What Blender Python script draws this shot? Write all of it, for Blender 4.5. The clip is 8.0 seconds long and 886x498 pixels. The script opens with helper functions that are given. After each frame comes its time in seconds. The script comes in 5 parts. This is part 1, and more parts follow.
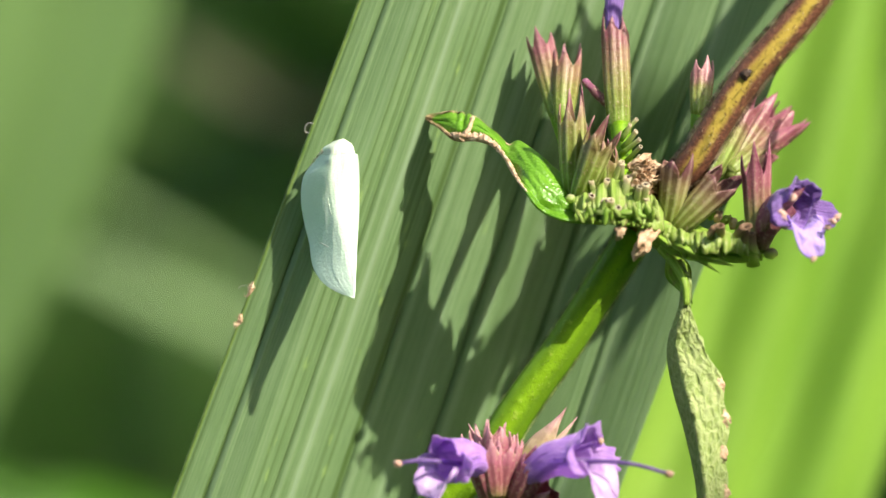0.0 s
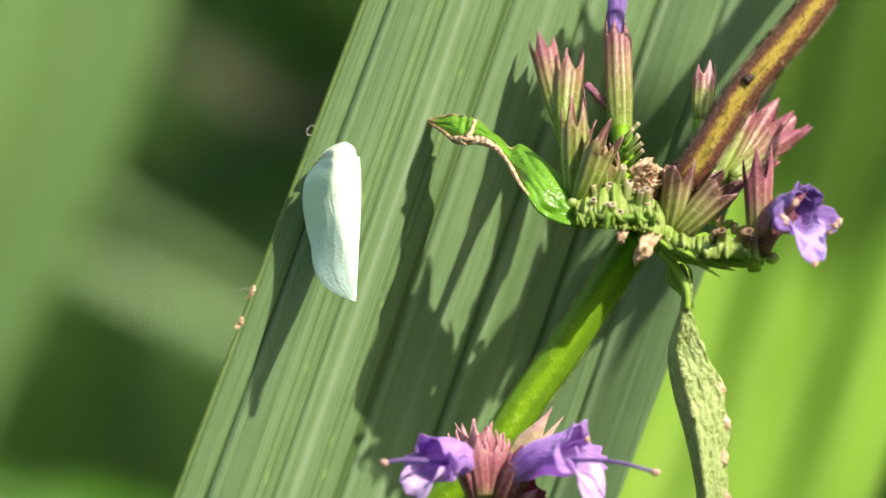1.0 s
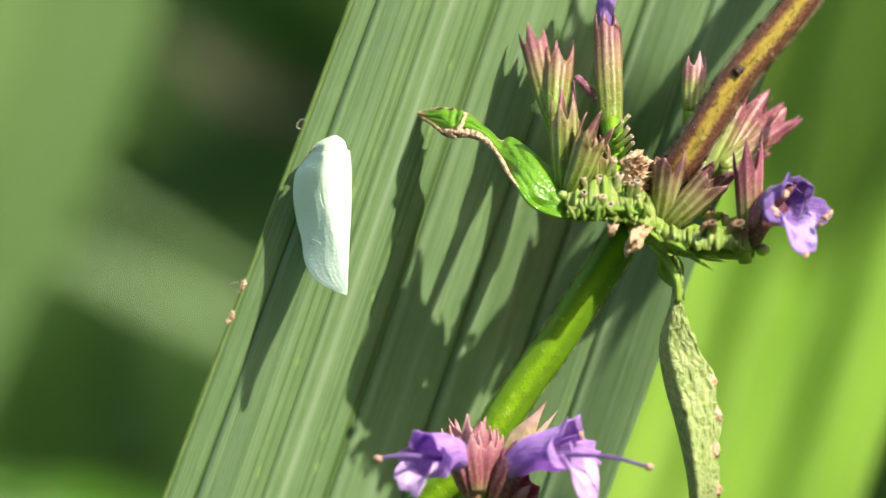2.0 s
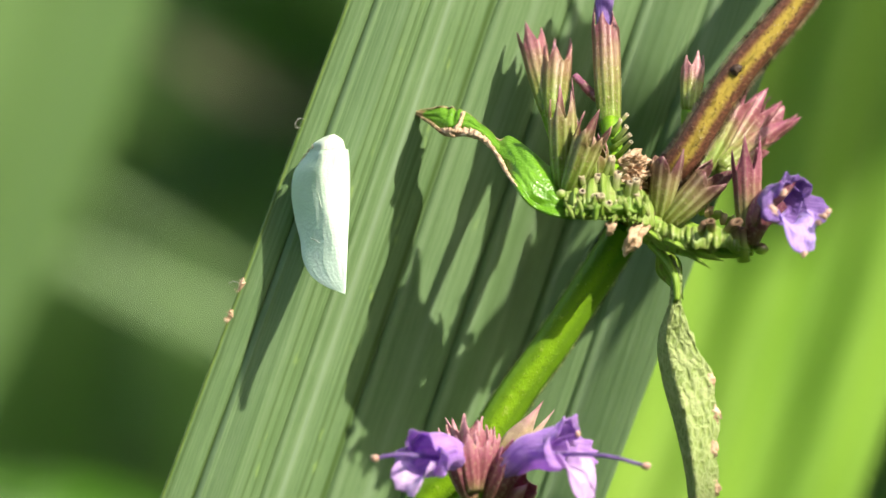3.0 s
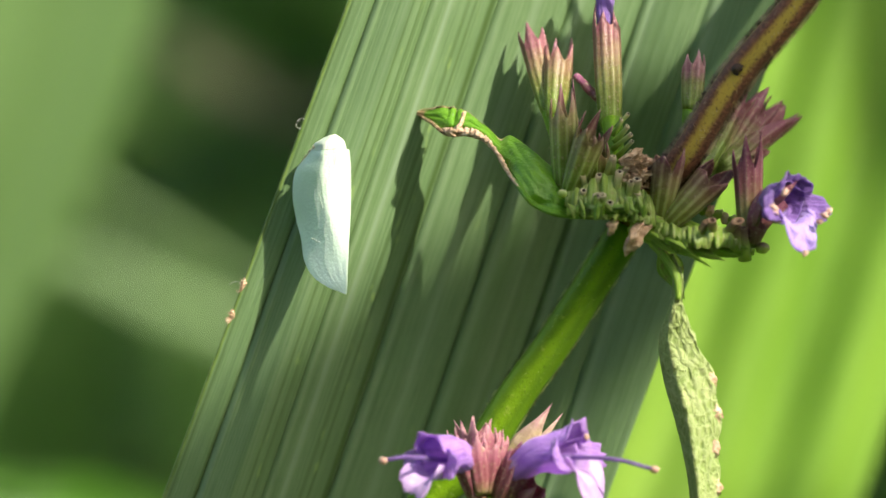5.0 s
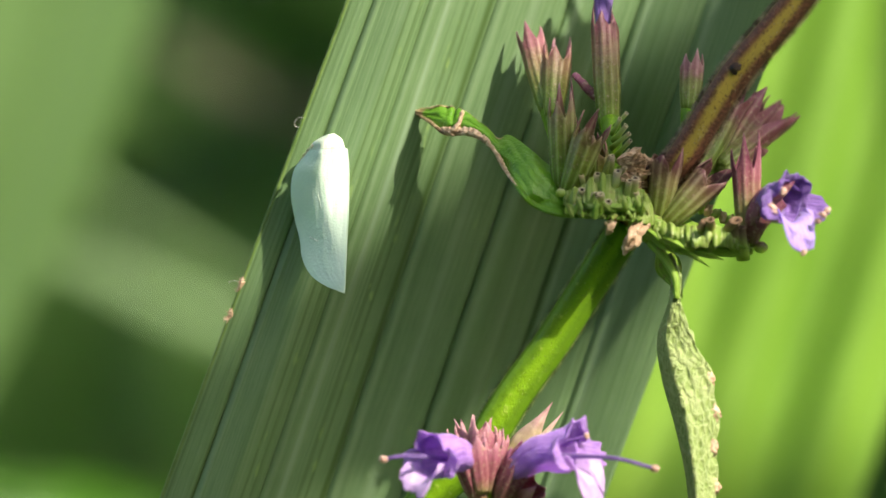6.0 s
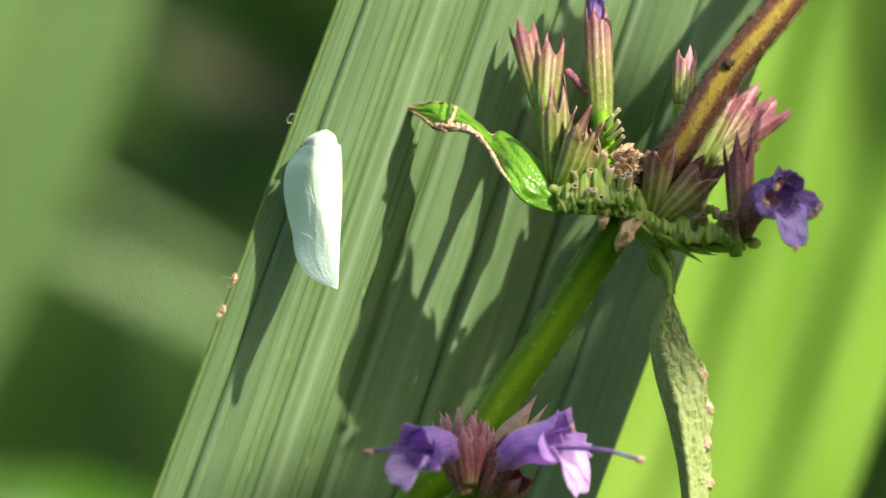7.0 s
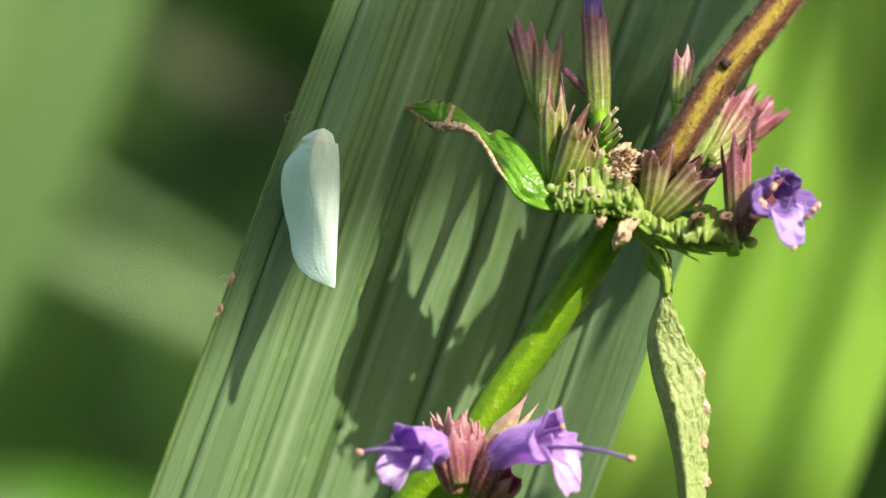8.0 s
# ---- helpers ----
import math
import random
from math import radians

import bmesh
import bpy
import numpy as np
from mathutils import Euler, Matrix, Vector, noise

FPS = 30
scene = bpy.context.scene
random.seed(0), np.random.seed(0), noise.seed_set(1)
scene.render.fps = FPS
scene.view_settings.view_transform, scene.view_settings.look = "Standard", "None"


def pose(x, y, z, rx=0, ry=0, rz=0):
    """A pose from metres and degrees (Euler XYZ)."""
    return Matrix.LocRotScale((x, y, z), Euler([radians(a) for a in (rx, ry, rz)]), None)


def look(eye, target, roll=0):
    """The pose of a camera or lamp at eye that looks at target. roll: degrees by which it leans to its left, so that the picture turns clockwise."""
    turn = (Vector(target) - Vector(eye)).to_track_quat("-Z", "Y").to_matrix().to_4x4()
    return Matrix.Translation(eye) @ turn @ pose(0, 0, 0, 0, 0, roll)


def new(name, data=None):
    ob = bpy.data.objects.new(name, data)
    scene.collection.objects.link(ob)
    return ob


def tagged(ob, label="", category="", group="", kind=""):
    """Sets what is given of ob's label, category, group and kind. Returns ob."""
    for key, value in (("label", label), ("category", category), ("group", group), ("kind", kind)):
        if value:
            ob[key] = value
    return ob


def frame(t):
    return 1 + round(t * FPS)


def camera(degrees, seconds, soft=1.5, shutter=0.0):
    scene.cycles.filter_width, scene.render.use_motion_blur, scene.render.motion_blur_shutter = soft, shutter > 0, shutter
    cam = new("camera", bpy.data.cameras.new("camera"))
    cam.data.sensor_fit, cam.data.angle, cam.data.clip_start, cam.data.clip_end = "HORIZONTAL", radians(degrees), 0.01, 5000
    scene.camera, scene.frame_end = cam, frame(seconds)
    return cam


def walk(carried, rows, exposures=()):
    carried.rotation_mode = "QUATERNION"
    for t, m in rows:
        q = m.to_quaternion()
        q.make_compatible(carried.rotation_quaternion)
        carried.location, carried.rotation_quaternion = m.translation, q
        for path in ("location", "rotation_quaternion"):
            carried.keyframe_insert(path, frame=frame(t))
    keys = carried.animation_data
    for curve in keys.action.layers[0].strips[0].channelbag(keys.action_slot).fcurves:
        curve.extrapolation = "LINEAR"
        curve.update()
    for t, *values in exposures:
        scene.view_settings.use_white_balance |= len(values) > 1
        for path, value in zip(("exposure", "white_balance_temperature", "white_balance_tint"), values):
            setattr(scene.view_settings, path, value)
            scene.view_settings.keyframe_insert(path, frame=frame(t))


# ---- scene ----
# A pale planthopper on a pleated leaf, seen from 43 cm through a long lens. The view is 60 mm wide at the leaf.
UNIT = 0.06 / 1568          # one division of the plan sheet, in metres
REACH = 0.429               # from the lens to the leaf
EYE_HEIGHT = 0.6

cam = camera(8.0, 8.0, 1.4)
cam.data.dof.use_dof = True
cam.data.dof.focus_distance = REACH - 0.0055
cam.data.dof.aperture_fstop = 26.0
# seconds, turn, tilt, lean in degrees: a hand-held camera that drifts a little
SWAY = ((0.0, 0.0, 0.0, 0.0), (0.5, 0.0182, 0.0330, 0.190), (1.0, 0.0130, 0.0300, 0.261), (1.5, -0.0383, -0.0110, 0.085),
        (3.0, -0.0855, -0.0422, -0.020), (3.5, -0.0842, -0.0437, -0.062), (4.0, -0.0437, -0.0111, -0.031),
        (4.5, -0.0736, -0.0304, -0.133), (6.0, -0.0896, -0.0511, -0.094), (6.5, -0.1166, -0.0664, -0.028),
        (7.0, -0.1540, -0.0873, -0.130), (7.5, -0.1656, -0.0895, 0.008), (8.0, -0.1789, -0.0967, -0.036))
walk(cam, [(t, pose(0, -REACH, EYE_HEIGHT, 90 + tilt, 0, turn) @ pose(0, 0, 0, 0, 0, lean)) for t, turn, tilt, lean in SWAY],
     exposures=((0.0, 0.92, 7050, 6), (8.0, 0.92, 7050, 6)))

# ---- light ----
TO_SUN = Vector((0.53, -0.53, 0.60)).normalized()
world = bpy.data.worlds.new("world")
scene.world = world
world.use_nodes = True
sky = world.node_tree.nodes.new("ShaderNodeTexSky")
sky.sky_type, sky.sun_disc = "NISHITA", False
sky.dust_density, sky.ozone_density = 2.0, 0.7
sky.sun_elevation = math.asin(TO_SUN.z)
sky.sun_rotation = math.atan2(TO_SUN.x, TO_SUN.y)
world.node_tree.links.new(sky.outputs[0], world.node_tree.nodes["Background"].inputs[0])
world.node_tree.nodes["Background"].inputs[1].default_value = 0.15
sun = new("sun", bpy.data.lights.new("sun", "SUN"))
sun.data.energy, sun.data.angle, sun.data.color = 4.5, radians(0.8), (1.0, 0.95, 0.87)
sun.matrix_world = look(TO_SUN * 5, (0, 0, 0))


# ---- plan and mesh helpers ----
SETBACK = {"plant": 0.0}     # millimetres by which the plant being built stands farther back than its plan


def spot(u, v, d=0.0):
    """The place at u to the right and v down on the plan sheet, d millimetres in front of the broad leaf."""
    d = d - SETBACK["plant"]
    k = 1 - d * 0.001 / REACH
    return Vector(((u - 784) * UNIT * k, -d * 0.001, EYE_HEIGHT + (441 - v) * UNIT * k))


WORLD = {}


def thing(name, place, label, category, group="", kind=""):
    ob = new(name)
    ob.empty_display_size = 0.005
    ob.location = place
    WORLD[ob] = Matrix.Translation(place)
    return tagged(ob, label, category, group, kind)


def part(name, bm, material, parent, label="", m=None, smooth=True, thick=0.0):
    """Links a bmesh, or a mesh to be shared, as one part. m: its pose in the world; without it the bmesh is in world places."""
    if isinstance(bm, bpy.types.Mesh):
        me = bm
    else:
        if m is None:
            bmesh.ops.transform(bm, matrix=WORLD[parent].inverted(), verts=bm.verts)
        me = bpy.data.meshes.new(name)
        bm.to_mesh(me)
        bm.free()
        for p in me.polygons:
            p.use_smooth = smooth
        me.materials.append(material)
    ob = new(name, me)
    ob.parent = parent
    ob.matrix_basis = WORLD[parent].inverted() @ m if m is not None else Matrix()
    WORLD[ob] = WORLD[parent] @ ob.matrix_basis
    if thick:
        mod = ob.modifiers.new("thickness", "SOLIDIFY")
        mod.thickness, mod.offset = thick, 0.0
    return tagged(ob, label)


def lone(name, bm, material, label, category, group="", kind="", smooth=True, thick=0.0):
    """Links a bmesh in world places as a thing of one mesh."""
    me = bpy.data.meshes.new(name)
    bm.to_mesh(me)
    bm.free()
    for p in me.polygons:
        p.use_smooth = smooth
    me.materials.append(material)
    ob = new(name, me)
    if thick:
        mod = ob.modifiers.new("thickness", "SOLIDIFY")
        mod.thickness, mod.offset = thick, 0.0
    return tagged(ob, label, category, group, kind)


def sheet(nu, nv, f, bm=None):
    """A grid f(a, b), a and b from 0 to 1; its uv map holds a and b."""
    bm = bm or bmesh.new()
    uv = bm.loops.layers.uv.verify()
    vs = [[bm.verts.new(f(i / nu, j / nv)) for j in range(nv + 1)] for i in range(nu + 1)]
    for i in range(nu):
        for j in range(nv):
            fc = bm.faces.new((vs[i][j], vs[i + 1][j], vs[i + 1][j + 1], vs[i][j + 1]))
            for lp, (a, b) in zip(fc.loops, ((i, j), (i + 1, j), (i + 1, j + 1), (i, j + 1))):
                lp[uv].uv = (a / nu, b / nv)
    return bm


def spline(points, t):
    """A smooth curve through vectors or numbers, t from 0 to 1."""
    n = len(points) - 1
    x = min(max(t, 0.0), 1.0) * n
    i = min(int(x), n - 1)
    x -= i
    p1, p2 = points[i], points[i + 1]
    p0 = points[i - 1] if i else p1 + (p1 - p2)
    p3 = points[i + 2] if i + 2 <= n else p2 + (p2 - p1)
    return 0.5 * ((2 * p1) + (p2 - p0) * x + (2 * p0 - 5 * p1 + 4 * p2 - p3) * x * x + (3 * p1 - p0 - 3 * p2 + p3) * x ** 3)


def tube(points, radii, sides=14, steps=24, shape=None, bm=None, ends=True):
    """A round tube along a smooth curve. shape(angle, t) scales the radius; the uv map holds angle and length."""
    bm = bm or bmesh.new()
    uv = bm.loops.layers.uv.verify()
    rings, up = [], None
    for i in range(steps + 1):
        t = i / steps
        c = spline(points, t)
        ahead = (spline(points, min(t + 0.01, 1)) - spline(points, max(t - 0.01, 0))).normalized()
        if up is None:
            up = Vector((0, -1, 0)) if abs(ahead.y) < 0.9 else Vector((1, 0, 0))
        up = (up - ahead * up.dot(ahead)).normalized()
        side = ahead.cross(up)
        r = spline(radii, t)
        ring = []
        for k in range(sides):
            a = 2 * math.pi * k / sides
            q = r * (shape(a, t) if shape else 1)
            ring.append(bm.verts.new(c + (up * math.cos(a) + side * math.sin(a)) * q))
        rings.append(ring)
    for i in range(steps):
        for k in range(sides):
            n = (k + 1) % sides
            fc = bm.faces.new((rings[i][k], rings[i][n], rings[i + 1][n], rings[i + 1][k]))
            for lp, (a, b) in zip(fc.loops, ((k, i), (k + 1, i), (k + 1, i + 1), (k, i + 1))):
                lp[uv].uv = (a / sides, b / steps)
    if ends:
        bm.faces.new(rings[0][::-1])
        bm.faces.new(rings[-1])
    return bm


def blob(place, sizes, turn=None, rough=0.0, seed=0, level=3, bm=None):
    """A rounded lump."""
    bm = bm or bmesh.new()
    made = bmesh.ops.create_icosphere(bm, subdivisions=level, radius=1.0)["verts"]
    turn = turn or Matrix()
    for v in made:
        k = 1 + rough * noise.noise(v.co * 2.3 + Vector((seed * 7.1, 0, 0)))
        v.co = place + turn.to_3x3() @ Vector([a * b * k for a, b in zip(v.co, sizes)])
    return bm


def aim(base, tip, roll=0.0):
    """A pose at base whose z axis runs to tip."""
    return Matrix.Translation(base) @ (tip - base).to_track_quat("Z", "Y").to_matrix().to_4x4() @ pose(0, 0, 0, 0, 0, roll)


# ---- materials ----
def material(name, build):
    mat = bpy.data.materials.new(name)
    mat.use_nodes = True
    nt = mat.node_tree
    nt.nodes.clear()
    out = nt.nodes.new("ShaderNodeOutputMaterial")

    def node(kind, *links, **values):
        n = nt.nodes.new("ShaderNode" + kind)
        for key, value in values.items():
            n.inputs[key.replace("_", " ")].default_value = value
        for socket, source in links:
            if isinstance(source, tuple):
                n.inputs[socket].default_value = (*source, 1)
            else:
                nt.links.new(source, n.inputs[socket])
        return n
    nt.links.new(build(node), out.inputs[0])
    return mat


def ramp(node, source, stops):
    n = node("ValToRGB", ("Fac", source))
    e = n.color_ramp.elements
    while len(e) < len(stops):
        e.new(0.5)
    for el, (at, c) in zip(e, stops):
        el.position, el.color = at, (*c, 1)
    return n.outputs["Color"]


def mixed(node, fac, a, b, blend="MIX"):
    n = node("Mix")
    n.data_type, n.blend_type = "RGBA", blend
    tree = n.id_data
    for i, value in ((0, fac), (6, a), (7, b)):
        if isinstance(value, bpy.types.NodeSocket):
            tree.links.new(value, n.inputs[i])
        else:
            n.inputs[i].default_value = value if i == 0 else (*value, 1)
    return n.outputs[2]


def tissue(node, colour, rough, through_share, bump=None, strength=0.3, depth=0.0001, through_colour=None, coat=0.0, sheen=0.0, spec=0.5):
    """Plant tissue: a glossy skin, and some light that passes through."""
    b = node("BsdfPrincipled", ("Base Color", colour), Roughness=rough)
    b.inputs["Coat Weight"].default_value = coat
    b.inputs["Coat Roughness"].default_value = 0.25
    b.inputs["Specular IOR Level"].default_value = spec
    b.inputs["Sheen Weight"].default_value = sheen
    t = node("BsdfTranslucent", ("Color", through_colour or colour))
    if bump is not None:
        n = node("Bump", ("Height", bump), Strength=strength, Distance=depth)
        b.id_data.links.new(n.outputs[0], b.inputs["Normal"])
        b.id_data.links.new(n.outputs[0], t.inputs["Normal"])
    m = node("MixShader", (1, b.outputs[0]), (2, t.outputs[0]), Fac=through_share)
    return m.outputs[0]


def coords(node, which="Object", scale=(1, 1, 1)):
    c = node("TexCoord")
    m = node("Mapping", ("Vector", c.outputs[which]))
    m.inputs["Scale"].default_value = scale
    return m.outputs[0]


def leaf_blade(node, low, high, pale, through_share, rough, veins):
    """A strap leaf: fine long veins by the uv map, stains and flecks."""
    fine = node("TexNoise", ("Vector", coords(node, "UV", (veins, 6, 1))), Scale=1.0, Detail=3.0, Roughness=0.6)
    broad = node("TexNoise", ("Vector", coords(node, "UV", (veins * 0.12, 2.5, 1))), Scale=1.0, Detail=2.0)
    c = ramp(node, fine.outputs["Fac"], ((0.32, low), (0.66, high)))
    c = mixed(node, ramp(node, broad.outputs["Fac"], ((0.42, (0, 0, 0)), (0.70, (0.8, 0.8, 0.8)))), c, pale)
    return tissue(node, c, rough, through_share, fine.outputs["Fac"], 0.5, 0.00012, pale)


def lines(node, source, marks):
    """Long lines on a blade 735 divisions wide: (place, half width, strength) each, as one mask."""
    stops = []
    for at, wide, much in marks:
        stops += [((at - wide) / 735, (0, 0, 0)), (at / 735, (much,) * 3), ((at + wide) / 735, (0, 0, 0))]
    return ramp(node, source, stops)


def pleated_skin(node):
    """The broad pleated leaf: bluish green, waxy, pale-ribbed and fine-veined, with crease shade and rib highlights
    painted into the colour as olive and pale lines (uv map: vein, length).
    """
    low, high, pale = (0.110, 0.190, 0.072), (0.142, 0.230, 0.100), (0.205, 0.305, 0.156)
    uv = node("TexCoord").outputs["UV"]
    vein = node("TexNoise", ("Vector", coords(node, "UV", (120, 0.5, 1))), Scale=1.0, Detail=4.0, Roughness=0.7)
    thread = node("TexNoise", ("Vector", coords(node, "UV", (420, 1.2, 1))), Scale=1.0, Detail=1.0)
    broad = node("TexNoise", ("Vector", coords(node, "UV", (20, 0.6, 1))), Scale=1.0, Detail=2.0)
    blotch = node("TexNoise", ("Vector", coords(node)), Scale=330.0, Detail=4.0)
    grain = node("TexNoise", ("Vector", coords(node, "UV", (260, 26, 1))), Scale=1.0, Detail=3.0, Roughness=0.7)
    bend = node("TexNoise", ("Vector", coords(node, "UV", (2, 3, 1))), Scale=1.0, Detail=1.0)
    shift = node("MapRange", ("Value", bend.outputs["Fac"]))
    shift.inputs["To Min"].default_value, shift.inputs["To Max"].default_value = -0.004, 0.004
    sep = node("SeparateXYZ", ("Vector", uv))
    at = node("Math", (0, sep.outputs[0]), (1, shift.outputs[0])).outputs[0]
    c = ramp(node, vein.outputs["Fac"], ((0.34, low), (0.66, high)))
    c = mixed(node, ramp(node, broad.outputs["Fac"], ((0.44, (0, 0, 0)), (0.70, (0.3, 0.3, 0.3)))), c, pale)
    c = mixed(node, ramp(node, blotch.outputs["Fac"], ((0.45, (0, 0, 0)), (0.7, (0.25, 0.25, 0.25)))), c, pale)
    c = mixed(node, ramp(node, thread.outputs["Fac"], ((0.56, (0, 0, 0)), (0.64, (0.38, 0.38, 0.38)))), c, pale)
    c = mixed(node, ramp(node, thread.outputs["Fac"], ((0.36, (0.75, 0.75, 0.75)), (0.44, (0, 0, 0)))), c, (0.088, 0.155, 0.054))
    c = mixed(node, ramp(node, grain.outputs["Fac"], ((0.34, (0.6, 0.6, 0.6)), (0.5, (0, 0, 0)))), c, (0.095, 0.165, 0.07))
    # pale bands: ribs, with the highlight beside each fold painted in
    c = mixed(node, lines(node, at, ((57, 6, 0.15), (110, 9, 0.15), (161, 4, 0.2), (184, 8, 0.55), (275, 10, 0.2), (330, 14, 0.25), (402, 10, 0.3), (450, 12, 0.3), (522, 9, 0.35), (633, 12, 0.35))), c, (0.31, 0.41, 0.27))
    # dark olive lines: thin veins, and shade painted into the fold creases
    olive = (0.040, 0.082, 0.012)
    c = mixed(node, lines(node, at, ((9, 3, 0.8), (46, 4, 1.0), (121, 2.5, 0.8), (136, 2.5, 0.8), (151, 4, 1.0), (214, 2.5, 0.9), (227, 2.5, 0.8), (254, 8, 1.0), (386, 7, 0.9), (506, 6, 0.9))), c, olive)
    fleck = node("TexNoise", ("Vector", coords(node, "UV", (55, 28, 1))), Scale=1.0, Detail=3.0)
    near = lines(node, at, ((130, 16, 0.7), (221, 18, 1.0), (360, 20, 0.5)))
    spots = node("Math", (0, ramp(node, fleck.outputs["Fac"], ((0.60, (0, 0, 0)), (0.68, (0.6, 0.6, 0.6))))), (1, near))
    spots.operation = "MULTIPLY"
    c = mixed(node, spots.outputs[0], c, (0.30, 0.44, 0.12))
    h = node("Math", (0, vein.outputs["Fac"]), (1, thread.outputs["Fac"]))
    return tissue(node, c, 0.48, 0.12, h.outputs[0], 0.4, 0.0001, (0.20, 0.36, 0.05), spec=0.5)


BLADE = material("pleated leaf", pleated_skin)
PALE_BLADE = material("pale far leaf", lambda n: leaf_blade(n, (0.13, 0.235, 0.062), (0.165, 0.28, 0.085), (0.20, 0.325, 0.11), 0.3, 0.45, 60))
LIME_BLADE = material("lime leaf", lambda n: leaf_blade(n, (0.125, 0.265, 0.020), (0.21, 0.385, 0.042), (0.35, 0.53, 0.09), 0.3, 0.6, 9))
LOW_BLADE = material("low green leaf", lambda n: leaf_blade(n, (0.042, 0.14, 0.010), (0.066, 0.18, 0.015), (0.085, 0.21, 0.025), 0.3, 0.4, 60))
MOSS_BLADE = material("moss green far leaf", lambda n: leaf_blade(n, (0.14, 0.24, 0.088), (0.20, 0.32, 0.118), (0.25, 0.39, 0.16), 0.3, 0.45, 60))
FADED_BLADE = material("faded brown leaf", lambda n: leaf_blade(n, (0.10, 0.095, 0.05), (0.14, 0.13, 0.075), (0.18, 0.17, 0.10), 0.3, 0.5, 60))
DARK_BLADE = material("dark foliage", lambda n: leaf_blade(n, (0.135, 0.26, 0.062), (0.20, 0.36, 0.09), (0.24, 0.42, 0.12), 0.25, 0.5, 40))


def edge_skin(node):
    g = node("TexNoise", ("Vector", coords(node)), Scale=900.0, Detail=3.0)
    return tissue(node, ramp(node, g.outputs["Fac"], ((0.3, (0.09, 0.16, 0.03)), (0.7, (0.17, 0.25, 0.06)))), 0.4, 0.2)


LEAF_EDGE = material("leaf margin", edge_skin)


def dry_skin(node):
    g = node("TexNoise", ("Vector", coords(node)), Scale=1800.0, Detail=5.0, Roughness=0.65)
    w = node("TexVoronoi", ("Vector", coords(node)), Scale=2600.0)
    c = ramp(node, g.outputs["Fac"], ((0.3, (0.30, 0.16, 0.09)), (0.45, (0.54, 0.35, 0.22)), (0.7, (0.73, 0.55, 0.40))))
    return tissue(node, c, 0.7, 0.15, w.outputs["Distance"], 0.6, 0.0002)


DRY = material("withered brown tissue", dry_skin)


STAINED = material("dark brown withered tissue", lambda n: tissue(n, ramp(n, n("TexNoise", ("Vector", coords(n)), Scale=2600.0, Detail=3.0).outputs["Fac"], ((0.38, (0.07, 0.04, 0.02)), (0.52, (0.24, 0.15, 0.07)), (0.66, (0.50, 0.37, 0.22)))), 0.6, 0.1))


def leaf_skin(node):
    """A bright, glossy, blistered small leaf."""
    cell = node("TexVoronoi", ("Vector", coords(node)), Scale=2200.0)
    cell.feature = "SMOOTH_F1"
    g = node("TexNoise", ("Vector", coords(node)), Scale=500.0, Detail=4.0)
    c = ramp(node, g.outputs["Fac"], ((0.3, (0.12, 0.33, 0.012)), (0.7, (0.24, 0.50, 0.03))))
    return tissue(node, c, 0.3, 0.3, cell.outputs["Distance"], 0.5, 0.00025, None, 0.2)


LEAF = material("glossy green leaf", leaf_skin)


def under_skin(node):
    """A pale, crinkled, net-veined leaf underside."""
    bent = node("TexNoise", ("Vector", coords(node)), Scale=1500.0, Detail=2.0)
    place = node("VectorMath", (0, coords(node)))
    place.operation = "MULTIPLY_ADD"
    place.inputs[1].default_value = (1, 1, 0.6)
    off = node("VectorMath", (0, bent.outputs["Color"]))
    off.operation, off.inputs[3].default_value = "SCALE", 0.0005
    place.id_data.links.new(off.outputs[0], place.inputs[2])
    cell = node("TexVoronoi", ("Vector", place.outputs[0]), Scale=2300.0)
    cell.feature = "DISTANCE_TO_EDGE"
    g = node("TexNoise", ("Vector", coords(node)), Scale=900.0, Detail=5.0, Roughness=0.7)
    base = ramp(node, g.outputs["Fac"], ((0.3, (0.18, 0.26, 0.055)), (0.5, (0.27, 0.35, 0.10)), (0.7, (0.42, 0.48, 0.20))))
    c = mixed(node, ramp(node, cell.outputs["Distance"], ((0.0, (0.45, 0.45, 0.45)), (0.2, (0, 0, 0)))), base, (0.48, 0.54, 0.26))
    h = node("Math", (0, g.outputs["Fac"]), (1, cell.outputs["Distance"]))
    h.operation = "SUBTRACT"
    return tissue(node, c, 0.6, 0.25, h.outputs[0], 0.7, 0.0003)


UNDERLEAF = material("net-veined leaf underside", under_skin)


